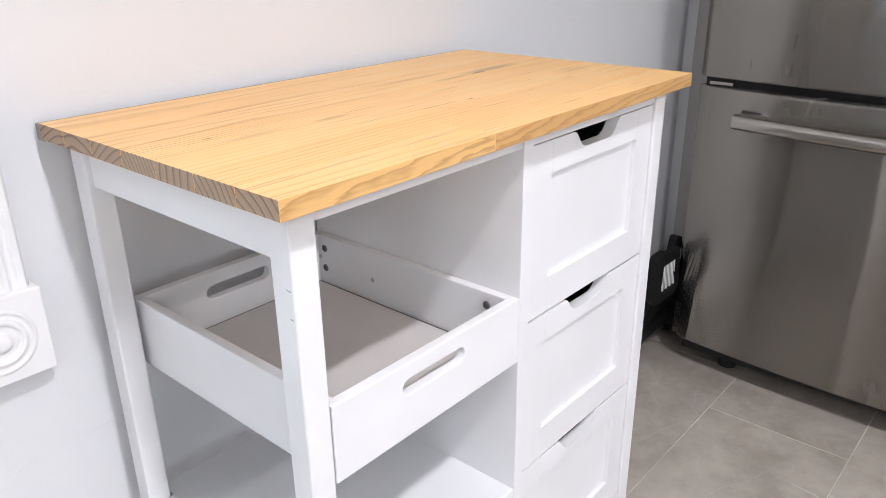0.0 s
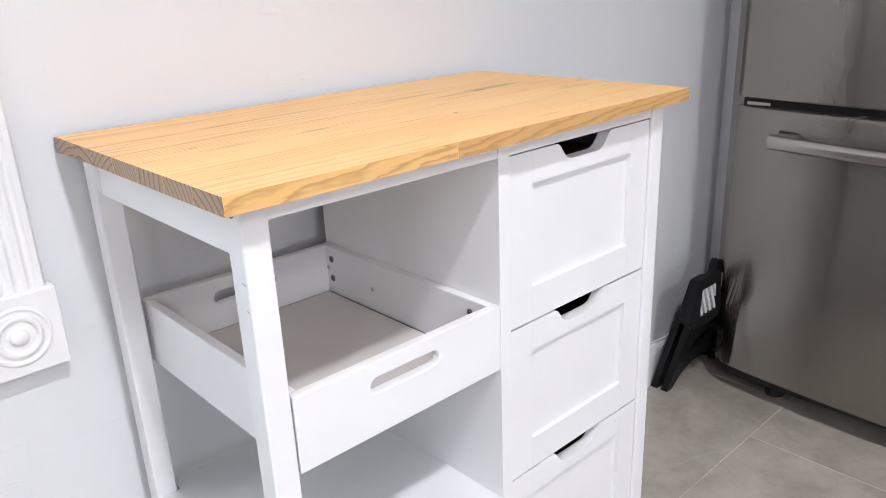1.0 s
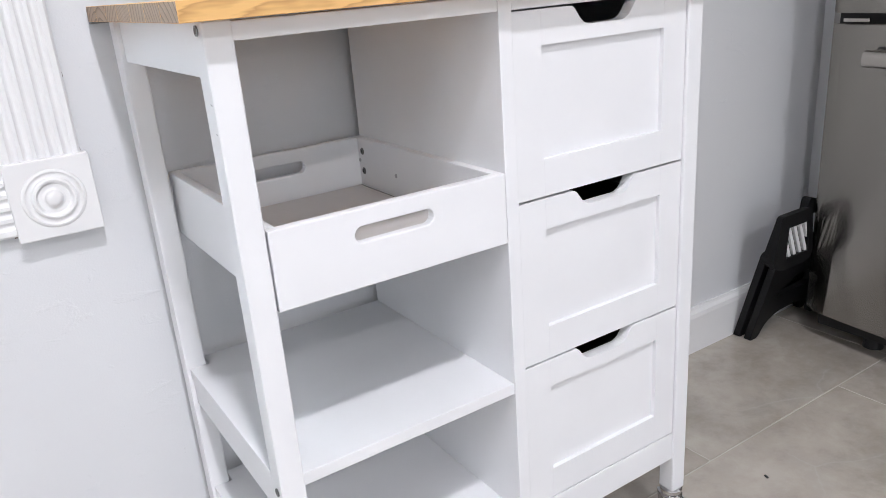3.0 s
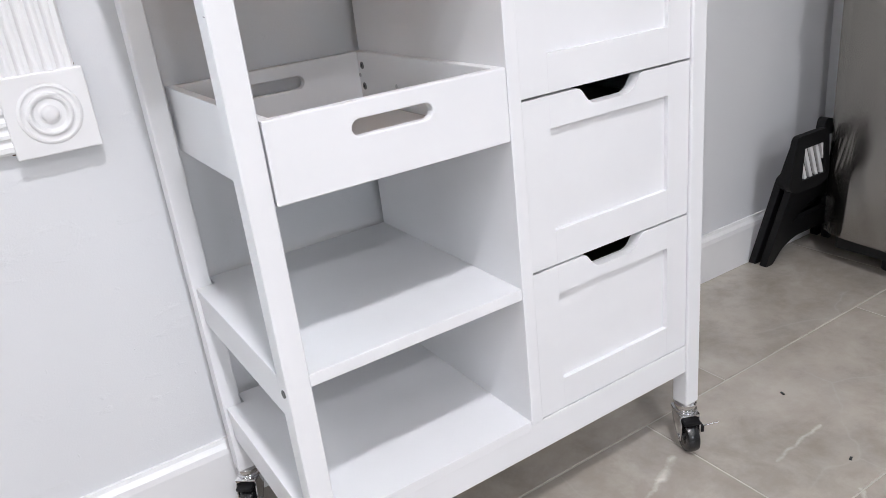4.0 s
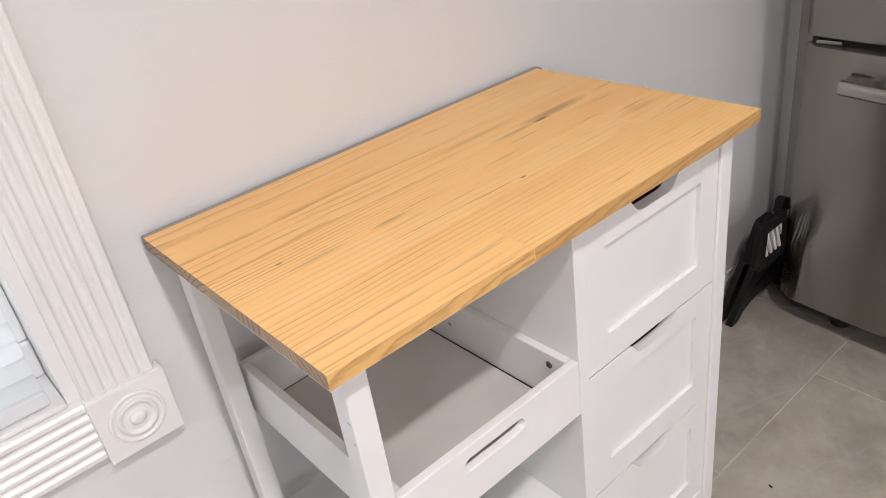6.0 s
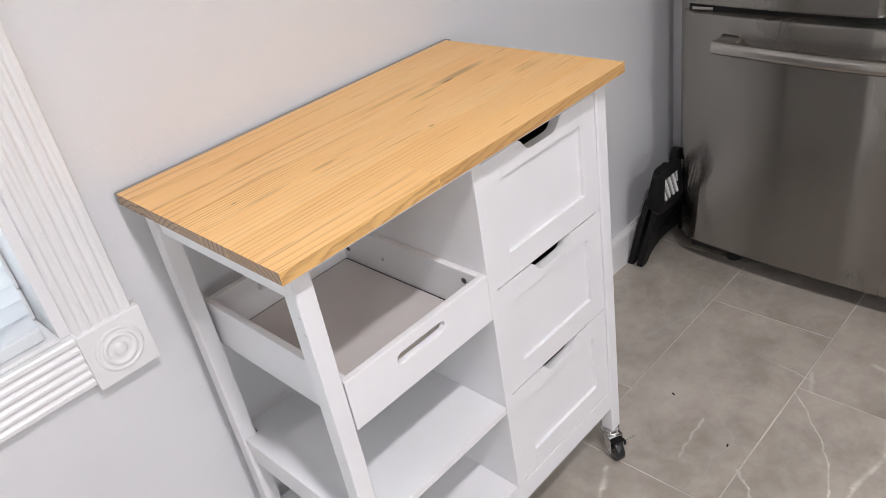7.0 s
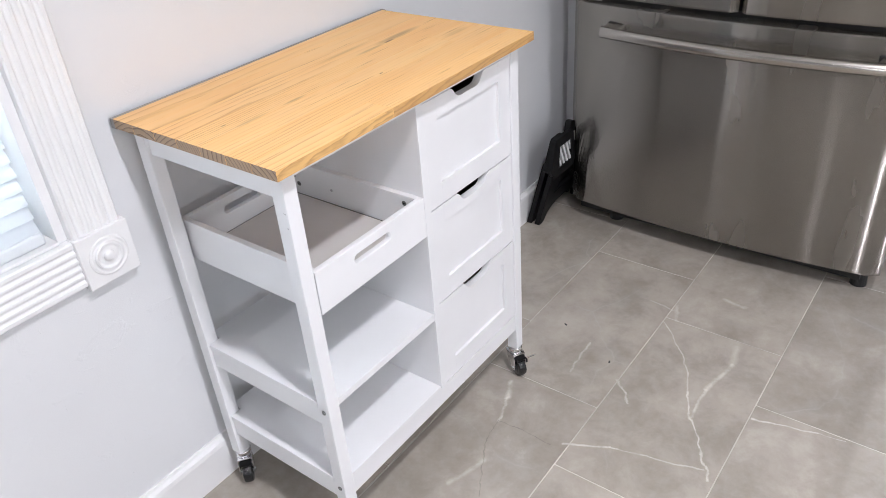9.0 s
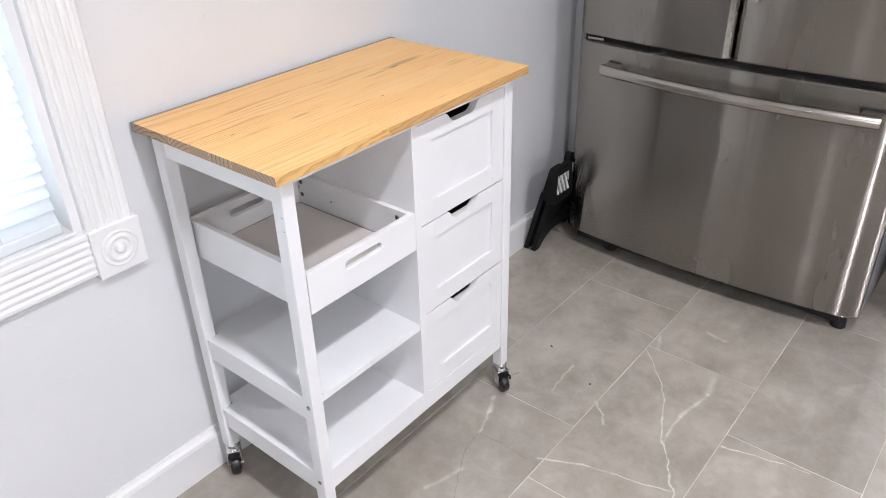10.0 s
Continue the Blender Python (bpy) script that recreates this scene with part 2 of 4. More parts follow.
def stone():
    """Grey porcelain with clouds and pale veins; every tile is cut from another part of the sheet."""
    n = Nodes("stone_tile")
    info = n.add("ObjectInfo").outputs["Random"]
    shift = n.add("CombineXYZ")
    for k, factor in enumerate((23.0, 51.0, 9.0)):
        n.put(n.math("MULTIPLY", info, factor), shift.inputs[k])
    where = n.place((1, 1, 1), shift.outputs[0])
    cloud = n.noise(where, 3.4, 7, 0.62, 0.2)
    speck = n.noise(where, 42.0, 5, 0.65)
    base = n.ramp(cloud, (0.28, (0.335, 0.300, 0.258)), (0.52, (0.405, 0.366, 0.320)), (0.74, (0.465, 0.424, 0.375)))
    base = n.mix(n.grey(info, (0.0, 0.45), (0.6, 0.0)), base, (0.285, 0.253, 0.222))
    patchy = n.noise(where, 8.0, 8, 0.66, 0.25)
    base = n.mix(n.grey(patchy, (0.36, 0.55), (0.53, 0.0)), base, (0.245, 0.220, 0.190))
    base = n.mix(n.grey(patchy, (0.55, 0.0), (0.68, 0.5)), base, (0.51, 0.475, 0.425))
    base = n.mix(n.grey(speck, (0.45, 0.0), (0.75, 0.25)), base, (0.44, 0.42, 0.39))
    warp = n.add("TexNoise")
    n.put(where, warp.inputs["Vector"])
    warp.inputs["Scale"].default_value, warp.inputs["Detail"].default_value = 3.0, 6.0
    bent = n.add("VectorMath", operation="MULTIPLY_ADD")
    n.put(warp.outputs["Color"], bent.inputs[0])
    bent.inputs[1].default_value = (0.22, 0.22, 0.0)
    n.put(where, bent.inputs[2])
    cells = n.add("TexVoronoi", feature="DISTANCE_TO_EDGE")
    n.put(bent.outputs[0], cells.inputs["Vector"])
    cells.inputs["Scale"].default_value = 1.9
    vein = n.grey(cells.outputs["Distance"], (0.0, 0.9), (0.002, 0.6), (0.005, 0.0))
    halo = n.grey(cells.outputs["Distance"], (0.0, 1.0), (0.06, 0.0))
    gate = n.grey(n.noise(where, 3.1, 3), (0.50, 0.0), (0.60, 1.0))
    base = n.mix(n.math("MULTIPLY", n.math("MULTIPLY", halo, gate), 0.22), base, (0.38, 0.37, 0.35))
    base = n.mix(n.math("MULTIPLY", n.math("MULTIPLY", vein, gate), 0.14), base, (0.62, 0.61, 0.58))
    # single bold veins that cross certain tiles, drawn as bent lines on the floor
    spot = n.add("NewGeometry").outputs["Position"]
    warp_far = n.math("MULTIPLY", n.math("SUBTRACT", n.noise(spot, 16.0, 6, 0.6), 0.5), 0.026)
    broken = n.grey(n.noise(spot, 34.0, 4, 0.6), (0.34, 0.25), (0.58, 1.0))
    plan = n.add("SeparateXYZ")
    n.put(spot, plan.inputs[0])
    px, py = n.math("ADD", plan.outputs[0], warp_far), n.math("SUBTRACT", plan.outputs[1], warp_far)
    for ax, ay, bx, by, width, strength in VEINS + CRACKS:
        wide = width * 0.8
        lx, ly = bx - ax, by - ay
        size = lx * lx + ly * ly
        dx, dy = n.math("SUBTRACT", px, ax), n.math("SUBTRACT", py, ay)
        along = n.math("DIVIDE", n.math("ADD", n.math("MULTIPLY", dx, lx), n.math("MULTIPLY", dy, ly)), size)
        along = n.math("MINIMUM", n.math("MAXIMUM", along, 0.0), 1.0)
        ex, ey = n.math("SUBTRACT", dx, n.math("MULTIPLY", along, lx)), n.math("SUBTRACT", dy, n.math("MULTIPLY", along, ly))
        off = n.math("DIVIDE", n.math("SQRT", n.math("ADD", n.math("MULTIPLY", ex, ex), n.math("MULTIPLY", ey, ey))), wide)
        fade = n.grey(off, (0.0, strength * 0.88), (0.4, strength * 0.6), (1.0, 0.0))
        tint = (0.17, 0.155, 0.14) if (ax, ay, bx, by, width, strength) in CRACKS else (0.76, 0.735, 0.69)
        base = n.mix(n.math("MULTIPLY", fade, broken), base, tint)
    n.bump(n.noise(where, 18.0, 3), 0.015, 0.001)
    return n.finish(Base_Color=base, Roughness=n.grey(cloud, (0.3, 0.065), (0.7, 0.10)), Specular_IOR_Level=0.8)


def steel(name="brushed_steel", colour=(0.375, 0.355, 0.325)):
    """Stainless steel, brushed sideways, so that what it mirrors is drawn out up and down."""
    n = Nodes(name)
    broad = n.noise(n.place((1, 2.2, 0.5)), 3.0, 4)
    base = n.ramp(broad, (0.3, tuple(c * 0.94 for c in colour)), (0.7, tuple(c * 1.06 for c in colour)))
    tangent = n.add("CombineXYZ")
    tangent.inputs[1].default_value = 1.0
    # the thin sheet waves gently from side to side
    wave = n.math("MULTIPLY", n.math("SUBTRACT", n.noise(n.place((1, 6.0, 0.8)), 1.5, 2, 0.4), 0.5), 0.07)
    push = n.add("CombineXYZ")
    n.put(wave, push.inputs[1])
    lean = n.add("VectorMath", operation="ADD")
    n.put(n.add("NewGeometry").outputs["Normal"], lean.inputs[0])
    n.put(push.outputs[0], lean.inputs[1])
    unit = n.add("VectorMath", operation="NORMALIZE")
    n.put(lean.outputs[0], unit.inputs[0])
    both = n.add("MixShader")
    both.inputs[0].default_value = 0.4
    for k, (rough, smear) in enumerate(((0.27, 0.90), (0.12, 0.85))):
        metal = n.add("BsdfAnisotropic")
        metal.distribution = "GGX"
        n.put(base, metal.inputs["Color"])
        n.put(n.grey(broad, (0.3, rough - 0.01), (0.7, rough + 0.01)), metal.inputs["Roughness"])
        metal.inputs["Anisotropy"].default_value = smear
        n.put(tangent.outputs[0], metal.inputs["Tangent"])
        n.put(unit.outputs[0], metal.inputs["Normal"])
        n.put(metal.outputs[0], both.inputs[1 + k])
    n.put(both.outputs[0], n.tree.nodes["Material Output"].inputs[0])
    n.tree.nodes.remove(n.shader)
    return n.material


def glow(name, colour, strength):
    n = Nodes(name)
    return n.finish(Base_Color=colour, Emission_Color=colour, Emission_Strength=strength)


def blind_vinyl():
    n = Nodes("blind_vinyl")
    n.finish(Base_Color=(0.82, 0.84, 0.86), Roughness=0.45)
    through_light = n.add("BsdfTranslucent")
    through_light.inputs[0].default_value = (0.88, 0.92, 0.95, 1)
    both = n.add("MixShader")
    both.inputs[0].default_value = 0.30
    n.put(n.shader.outputs[0], both.inputs[1])
    n.put(through_light.outputs[0], both.inputs[2])
    n.put(both.outputs[0], n.tree.nodes["Material Output"].inputs[0])
    return n.material


# the second paint is darkened for unseen walls, to cut bounced light
PAINT, PAINT_LOW_BOUNCE = wall_paint(), wall_paint("low_bounce_paint", 0.45)
WHITE = plain("white_lacquer", (0.735, 0.74, 0.755), 0.34, spread=0.02, bump=0.05, bump_scale=420)
TRIM = plain("trim_paint", (0.75, 0.75, 0.755), 0.34, spread=0.02, bump=0.03, bump_scale=60)
BOARD = plain("tray_base", (0.56, 0.54, 0.53), 0.40, spread=0.05, bump=0.1)
CEIL = plain("ceiling_paint", (0.80, 0.80, 0.79), 0.8, spread=0.02)
PINE, STONE, STEEL = pine(), stone(), steel()
HANDLE = plain("handle_steel", (0.46, 0.435, 0.40), 0.24, 1.0, spread=0.03, bump=0.0)
GROUT = plain("grout", (0.47, 0.44, 0.395), 0.9, spread=0.3, scale=3, bump=0.4)
DARK = plain("dark_plastic", (0.012, 0.012, 0.013), 0.5, spread=0.2)
BLACK = plain("black_plastic", (0.004, 0.004, 0.0045), 0.5, spread=0.25, bump=0.25)
BLACK.node_tree.nodes["Principled BSDF"].inputs["Specular IOR Level"].default_value = 0.25
RUBBER = plain("black_wheel", (0.012, 0.012, 0.013), 0.22, spread=0.2)
CHROME = plain("chrome", (0.72, 0.72, 0.73), 0.14, 1.0, spread=0.05)
SCREW = plain("screw_steel", (0.20, 0.20, 0.20), 0.35, 1.0, spread=0.15)
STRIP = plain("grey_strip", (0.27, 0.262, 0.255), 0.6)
GASKET = plain("door_gasket", (0.006, 0.006, 0.006), 0.6)
SIDE = plain("fridge_side", (0.22, 0.22, 0.225), 0.4, spread=0.03)
# trim paint darkened: the near niche board's shadow is put into the colour
EDGE = plain("shaded_trim_paint", (0.40, 0.385, 0.37), 0.5)
PALE = plain("pale_grip", (0.62, 0.62, 0.62), 0.6)
CHIP = plain("bare_wood", (0.12, 0.085, 0.06), 0.8)
BLIND = blind_vinyl()
DAY = glow("outside_light", (0.90, 0.96, 1.0), 7.0)
OUTSIDE = glow("west_daylight", (0.97, 0.965, 1.0), 9.0)
LENS = glow("lamp_lens", (1.0, 0.93, 0.85), 12.0)


# ---- mesh helpers ----
def mesh_from(bm, name, material, smooth=False):
    bmesh.ops.recalc_face_normals(bm, faces=bm.faces)
    data = bpy.data.meshes.new(name)
    bm.to_mesh(data)
    bm.free()
    data.materials.append(material)
    if smooth:
        for polygon in data.polygons:
            polygon.use_smooth = True
        data.set_sharp_from_angle(angle=radians(35))
    return data


def part(name, bm, material, parent=None, label="", smooth=False):
    """Links a bmesh as one mesh object, under a thing or a part where one is given."""
    ob = new(name, mesh_from(bm, name, material, smooth))
    if parent:
        ob.parent = parent
    return tagged(ob, label)


def box(x0, x1, y0, y1, z0, z1, bevel=0.0, segments=2, bm=None):
    bm = bm or bmesh.new()
    m = Matrix.Translation(((x0 + x1) / 2, (y0 + y1) / 2, (z0 + z1) / 2)) @ Matrix.Diagonal((x1 - x0, y1 - y0, z1 - z0, 1))
    made = bmesh.ops.create_cube(bm, size=1, matrix=m)["verts"]
    if bevel:
        edges = list({e for v in made for e in v.link_edges})
        bmesh.ops.bevel(bm, geom=edges, offset=bevel, segments=segments, affect="EDGES", profile=0.5)
    return bm


def rod(a, b, radius, sides=16, radius_b=None, bm=None):
    bm = bm or bmesh.new()
    a, b = Vector(a), Vector(b)
    turn = (b - a).to_track_quat("Z", "Y").to_matrix().to_4x4()
    m = Matrix.Translation((a + b) / 2) @ turn
    bmesh.ops.create_cone(bm, cap_ends=True, segments=sides, radius1=radius, radius2=radius if radius_b is None else radius_b, depth=(b - a).length, matrix=m)
    return bm


def plate(outline, holes, to3d, depth, bevel=0.0):
    """A board with openings: outline and holes in (u, v), set in space by to3d(u, v, w), w from 0 to depth."""
    bm = bmesh.new()
    for loop in (outline, *holes):
        verts = [bm.verts.new(to3d(u, v, 0)) for u, v in loop]
        for k, v in enumerate(verts):
            bm.edges.new((v, verts[(k + 1) % len(verts)]))
    rim = list(bm.edges)
    bmesh.ops.triangle_fill(bm, edges=rim, use_beauty=True)
    front = list(bm.faces)
    made = bmesh.ops.extrude_face_region(bm, geom=front)["geom"]
    push = Vector(to3d(0, 0, depth)) - Vector(to3d(0, 0, 0))
    bmesh.ops.translate(bm, verts=[g for g in made if isinstance(g, bmesh.types.BMVert)], vec=push)
    if bevel:
        bmesh.ops.recalc_face_normals(bm, faces=bm.faces)
        sharp = [e for e in bm.edges if len(e.link_faces) == 2 and e.calc_face_angle() > 0.9]
        bmesh.ops.bevel(bm, geom=sharp, offset=bevel, segments=2, affect="EDGES", profile=0.5, clamp_overlap=True)
    return bm


def rectangle(u0, u1, v0, v1):
    return [(u0, v0), (u1, v0), (u1, v1), (u0, v1)]


def stadium(u0, u1, v0, v1, n=7):
    r, v = (v1 - v0) / 2, (v0 + v1) / 2
    right = [(u1 - r + r * math.cos(a), v + r * math.sin(a)) for a in (math.pi * (k / n - 0.5) for k in range(n + 1))]
    left = [(u0 + r - r * math.cos(a), v - r * math.sin(a)) for a in (math.pi * (k / n - 0.5) for k in range(n + 1))]
    return right + left


def round_corners(points, radii, n=5):
    """The polygon with each corner rounded by its radius."""
    out = []
    for k, (p, r) in enumerate(zip(points, radii)):
        p = Vector(p)
        if r <= 0:
            out.append(tuple(p))
            continue
        a, b = (Vector(points[k - 1]) - p).normalized(), (Vector(points[(k + 1) % len(points)]) - p).normalized()
        for j in range(n + 1):
            t = j / n
            out.append(tuple(p + a * r * (1 - t) ** 2 + b * r * t ** 2))
    return out


def turned(profile, sides=40, bm=None):
    """A surface of revolution about z from (radius, height) pairs."""
    bm = bm or bmesh.new()
    rings = []
    for r, z in profile:
        if r < 1e-6:
            rings.append([bm.verts.new((0, 0, z))])
        else:
            rings.append([bm.verts.new((r * math.cos(2 * math.pi * k / sides), r * math.sin(2 * math.pi * k / sides), z)) for k in range(sides)])
    for lower, upper in zip(rings, rings[1:]):
        for k in range(sides):
            a, b = lower[k % len(lower)], lower[(k + 1) % len(lower)]
            c, d = upper[(k + 1) % len(upper)], upper[k % len(upper)]
            corners = []
            for v in (a, b, c, d):
                if v not in corners:
                    corners.append(v)
            if len(corners) > 2:
                bm.faces.new(corners)
    return bm


def swept(profile, start, end, out, bm=None):
    """A moulding: profile of (out, up) pairs drawn straight from start to end; out is the direction away from the wall."""
    bm = bm or bmesh.new()
    start, end, out = Vector(start), Vector(end), Vector(out)
    up = out.cross((end - start).normalized())
    if up.z < -0.5 or (abs(up.z) < 0.5 and up.x < 0):
        up = -up
    ends = [[bm.verts.new(p + out * a + up * b) for a, b in profile] for p in (start, end)]
    for k in range(len(profile)):
        j = (k + 1) % len(profile)
        bm.faces.new((ends[0][k], ends[0][j], ends[1][j], ends[1][k]))
    bm.faces.new(ends[0])
    bm.faces.new(ends[1])
    return bm


def setting(name, bm, material, label, smooth=False):
    return tagged(part(name, bm, material, None, "", smooth), label, name.split("_")[0], kind="structure")


# ---- the large structure ----
WALL = 0.408       # the face of the wall behind the cart
EAST, WEST, SOUTH = 1.57, -2.6, -4.6
WX0, WX1, WZ0, WZ1 = -0.98, -0.128, 0.690, 1.95   # the window's opening

m_north = lambda u, v, w: (u, WALL + w, v)
setting("wall_north", plate(rectangle(WEST - 0.1, 2.5, -0.02, CEILING), [rectangle(WX0, WX1, WZ0, WZ1)], m_north, 0.14), PAINT, "pale grey painted plaster wall with small scuffs")
NICHE_Y0, NICHE_Y1, NICHE_Z = -0.70, 0.300, 1.95
m_east = lambda u, v, w: (EAST + w, u, v)
outline = [(SOUTH, -0.02), (NICHE_Y0, -0.02), (NICHE_Y0, NICHE_Z), (NICHE_Y1, NICHE_Z), (NICHE_Y1, -0.02), (WALL, -0.02), (WALL, CEILING), (SOUTH, CEILING)]
setting("wall_east", plate(outline, [], m_east, 0.08), PAINT, "pale grey painted wall around the fridge niche")
setting("wall_niche", plate(rectangle(-1.0, WALL, -0.02, CEILING), [], lambda u, v, w: (2.36 + w, u, v), 0.08), PAINT, "pale grey painted wall behind the fridge")
setting("wall_niche_side", box(EAST + 0.08, 2.36, -1.0, -0.92, -0.02, CEILING), PAINT, "pale grey painted side wall of the niche")
# unseen south and west walls, coloured darker so less light bounces into shadows
m_south = lambda u, v, w: (u, SOUTH - w, v)
setting("wall_south", plate(rectangle(WEST - 0.1, EAST + 0.08, -0.02, CEILING), [rectangle(FAR_X0, FAR_X1, FAR_Z0, FAR_Z1)], m_south, 0.12), PAINT_LOW_BOUNCE, "unseen wall around the fill window, darkened to cut bounce light")
WEST_Y0, WEST_Y1, WEST_Z0, WEST_Z1 = -1.66, -1.04, 0.06, 2.08   # a glazed door at the room's end
setting("wall_west", plate(rectangle(SOUTH, WALL, -0.02, CEILING), [rectangle(WEST_Y0, WEST_Y1, WEST_Z0, WEST_Z1)], lambda u, v, w: (WEST - w, u, v), 0.1), PAINT_LOW_BOUNCE, "unseen wall with a glazed door, darkened to cut bounce light")
setting("ceiling", box(WEST - 0.1, 2.5, SOUTH - 0.1, WALL + 0.14, CEILING, CEILING + 0.08), CEIL, "flat white painted ceiling")
setting("floor", box(WEST - 0.1, 2.5, SOUTH - 0.1, WALL + 0.13, -0.06, -0.0011), GROUT, "grey stone-look porcelain tile floor with pale grout")


# skirting with a sloped and rounded top edge
SKIRT = [(0.0, 0.0), (0.015, 0.0), (0.015, 0.088), (0.013, 0.097), (0.007, 0.104), (0.005, 0.110), (0.0, 0.110)]
setting("baseboard_north", swept(SKIRT, (WEST, WALL, 0.0), (EAST, WALL, 0.0), (0, -1, 0)), TRIM, "white painted wooden baseboard")
setting("baseboard_east", swept(SKIRT, (EAST, NICHE_Y0 - 0.09, 0.0), (EAST, SOUTH, 0.0), (-1, 0, 0)), TRIM, "white painted wooden baseboard")
setting("baseboard_west", swept(SKIRT, (WEST, SOUTH, 0.0), (WEST, WALL, 0.0), (1, 0, 0)), TRIM, "white painted wooden baseboard")
# white boards framing the fridge niche; the near one's grey stands for its shadow
setting("trim_niche", box(EAST - 0.014, EAST + 0.09, NICHE_Y1 - 0.004, 0.377, 0.0, NICHE_Z + 0.08, 0.003), EDGE, "white board framing the fridge niche, greyed for its shadow")
setting("trim_niche_far", box(EAST - 0.014, EAST + 0.09, NICHE_Y0 - 0.085, NICHE_Y0 + 0.004, 0.0, NICHE_Z + 0.08, 0.003), TRIM, "white painted board framing the fridge niche")


# ---- the window with fluted casing and corner blocks ----
def fluted(width, depth, grooves=5):
    """Outline of a fluted casing: (out, across)."""
    edge, points = 0.007, [(0.0, 0.0), (depth - 0.003, 0.0), (depth, 0.003)]
    pitch = (width - 2 * edge) / grooves
    for g in range(grooves):
        a = edge + g * pitch
        points.append((depth, a + pitch * 0.14))
        for k in range(1, 6):
            t = k / 6
            points.append((depth - 0.0036 * math.sin(math.pi * t), a + pitch * (0.14 + 0.72 * t)))
        points.append((depth, a + pitch * 0.86))
    return points + [(depth, width - 0.003), (depth - 0.003, width), (0.0, width)]


def window():
    thing = tagged(new("window_1"), "white framed window with fluted casing and closed slatted blind", "window", kind="structure")
    casing = 0.087
    part("casing", swept(fluted(casing, 0.017), (WX1, WALL, 0.692), (WX1, WALL, WZ1 + 0.003), (0, -1, 0)), TRIM, thing, "fluted white casing")
    part("casing", swept(fluted(casing, 0.017), (WX0 - casing, WALL, 0.692), (WX0 - casing, WALL, WZ1 + 0.003), (0, -1, 0)), TRIM, thing, "fluted white casing")
    part("casing", swept(fluted(casing, 0.017), (WX0, WALL, 0.603), (-0.131, WALL, 0.603), (0, -1, 0)), TRIM, thing, "fluted white casing")
    part("casing", swept(fluted(casing, 0.017), (WX0, WALL, WZ1), (-0.131, WALL, WZ1), (0, -1, 0)), TRIM, thing, "fluted white casing")
    half = 0.0485
    for cx, cz in ((-0.0825, 0.6435), (WX0 - 0.045, 0.6435), (-0.0825, WZ1 + 0.05), (WX0 - 0.045, WZ1 + 0.05)):
        block = part("corner_block", box(cx - half, cx + half, WALL - 0.024, WALL, cz - half, cz + half, 0.0016), TRIM, thing, "square white corner block with turned rosette")
        rings = [(0.0365, 0.0), (0.0360, 0.0012), (0.0345, 0.0022), (0.0325, 0.0022), (0.0305, 0.0004), (0.0285, 0.0001), (0.0262, 0.0012), (0.0250, 0.0034), (0.0228, 0.0044),
                 (0.0205, 0.0036), (0.0185, 0.0006), (0.0165, -0.0004), (0.0135, 0.0001), (0.0105, 0.0016), (0.0092, 0.0044), (0.0075, 0.0062), (0.0045, 0.0074), (0.0, 0.0078)]
        rosette = part("rosette", turned(rings), TRIM, block, "", True)
        rosette.matrix_local = Matrix.Translation((cx, WALL - 0.0238, cz)) @ pose(0, 0, 0, 90, 0, 0)
    # small open gaps where the casing was cut short
    for x, z, wide, high in ((-0.0414, 0.785, 0.0011, 0.006), (-0.1315, 0.6022, 0.0030, 0.0020), (-0.0413, 0.6945, 0.0012, 0.003)):
        part("chip", box(x - wide, x + wide, WALL - 0.0120, WALL - 0.0005, z - high / 2, z + high / 2), CHIP, thing, "dark chipped gap")
    # jamb boards and sill inside the wall
    part("jamb", box(WX1 - 0.016, WX1 + 0.001, WALL + 0.001, WALL + 0.139, WZ0, WZ1, 0.001), TRIM, thing)
    part("jamb", box(WX0 - 0.001, WX0 + 0.016, WALL + 0.001, WALL + 0.139, WZ0, WZ1, 0.001), TRIM, thing)
    part("window_sill", box(WX0 + 0.0165, WX1 - 0.0165, WALL - 0.006, WALL + 0.139, WZ0 + 0.0005, WZ0 + 0.007, 0.002), TRIM, thing)
    part("jamb", box(WX0 + 0.016, WX1 - 0.016, WALL + 0.001, WALL + 0.139, WZ1 - 0.016, WZ1 + 0.001, 0.001), TRIM, thing)
    # sash with stepped bottom rail
    x0, x1 = WX0 + 0.0165, WX1 - 0.0165
    part("window_frame", box(x0, x1, WALL + 0.075, WALL + 0.105, WZ0 + 0.0075, WZ0 + 0.062, 0.004), TRIM, thing)
    part("window_frame", box(x0, x1, WALL + 0.075, WALL + 0.105, WZ1 - 0.06, WZ1 - 0.0165, 0.004), TRIM, thing)
    part("window_frame", box(x0, x0 + 0.04, WALL + 0.076, WALL + 0.104, WZ0 + 0.0622, WZ1 - 0.0602, 0.004), TRIM, thing)
    part("window_frame", box(x1 - 0.04, x1, WALL + 0.076, WALL + 0.104, WZ0 + 0.0622, WZ1 - 0.0602, 0.004), TRIM, thing)
    glass = Nodes("window_glass")
    glass = glass.finish(Base_Color=(0.95, 0.98, 1.0), Roughness=0.02, Transmission_Weight=1.0, IOR=1.45)
    pane = part("pane", box(x0 + 0.04, x1 - 0.04, WALL + 0.088, WALL + 0.092, WZ0 + 0.062, WZ1 - 0.06), glass, thing)
    pane.visible_shadow = False


window()


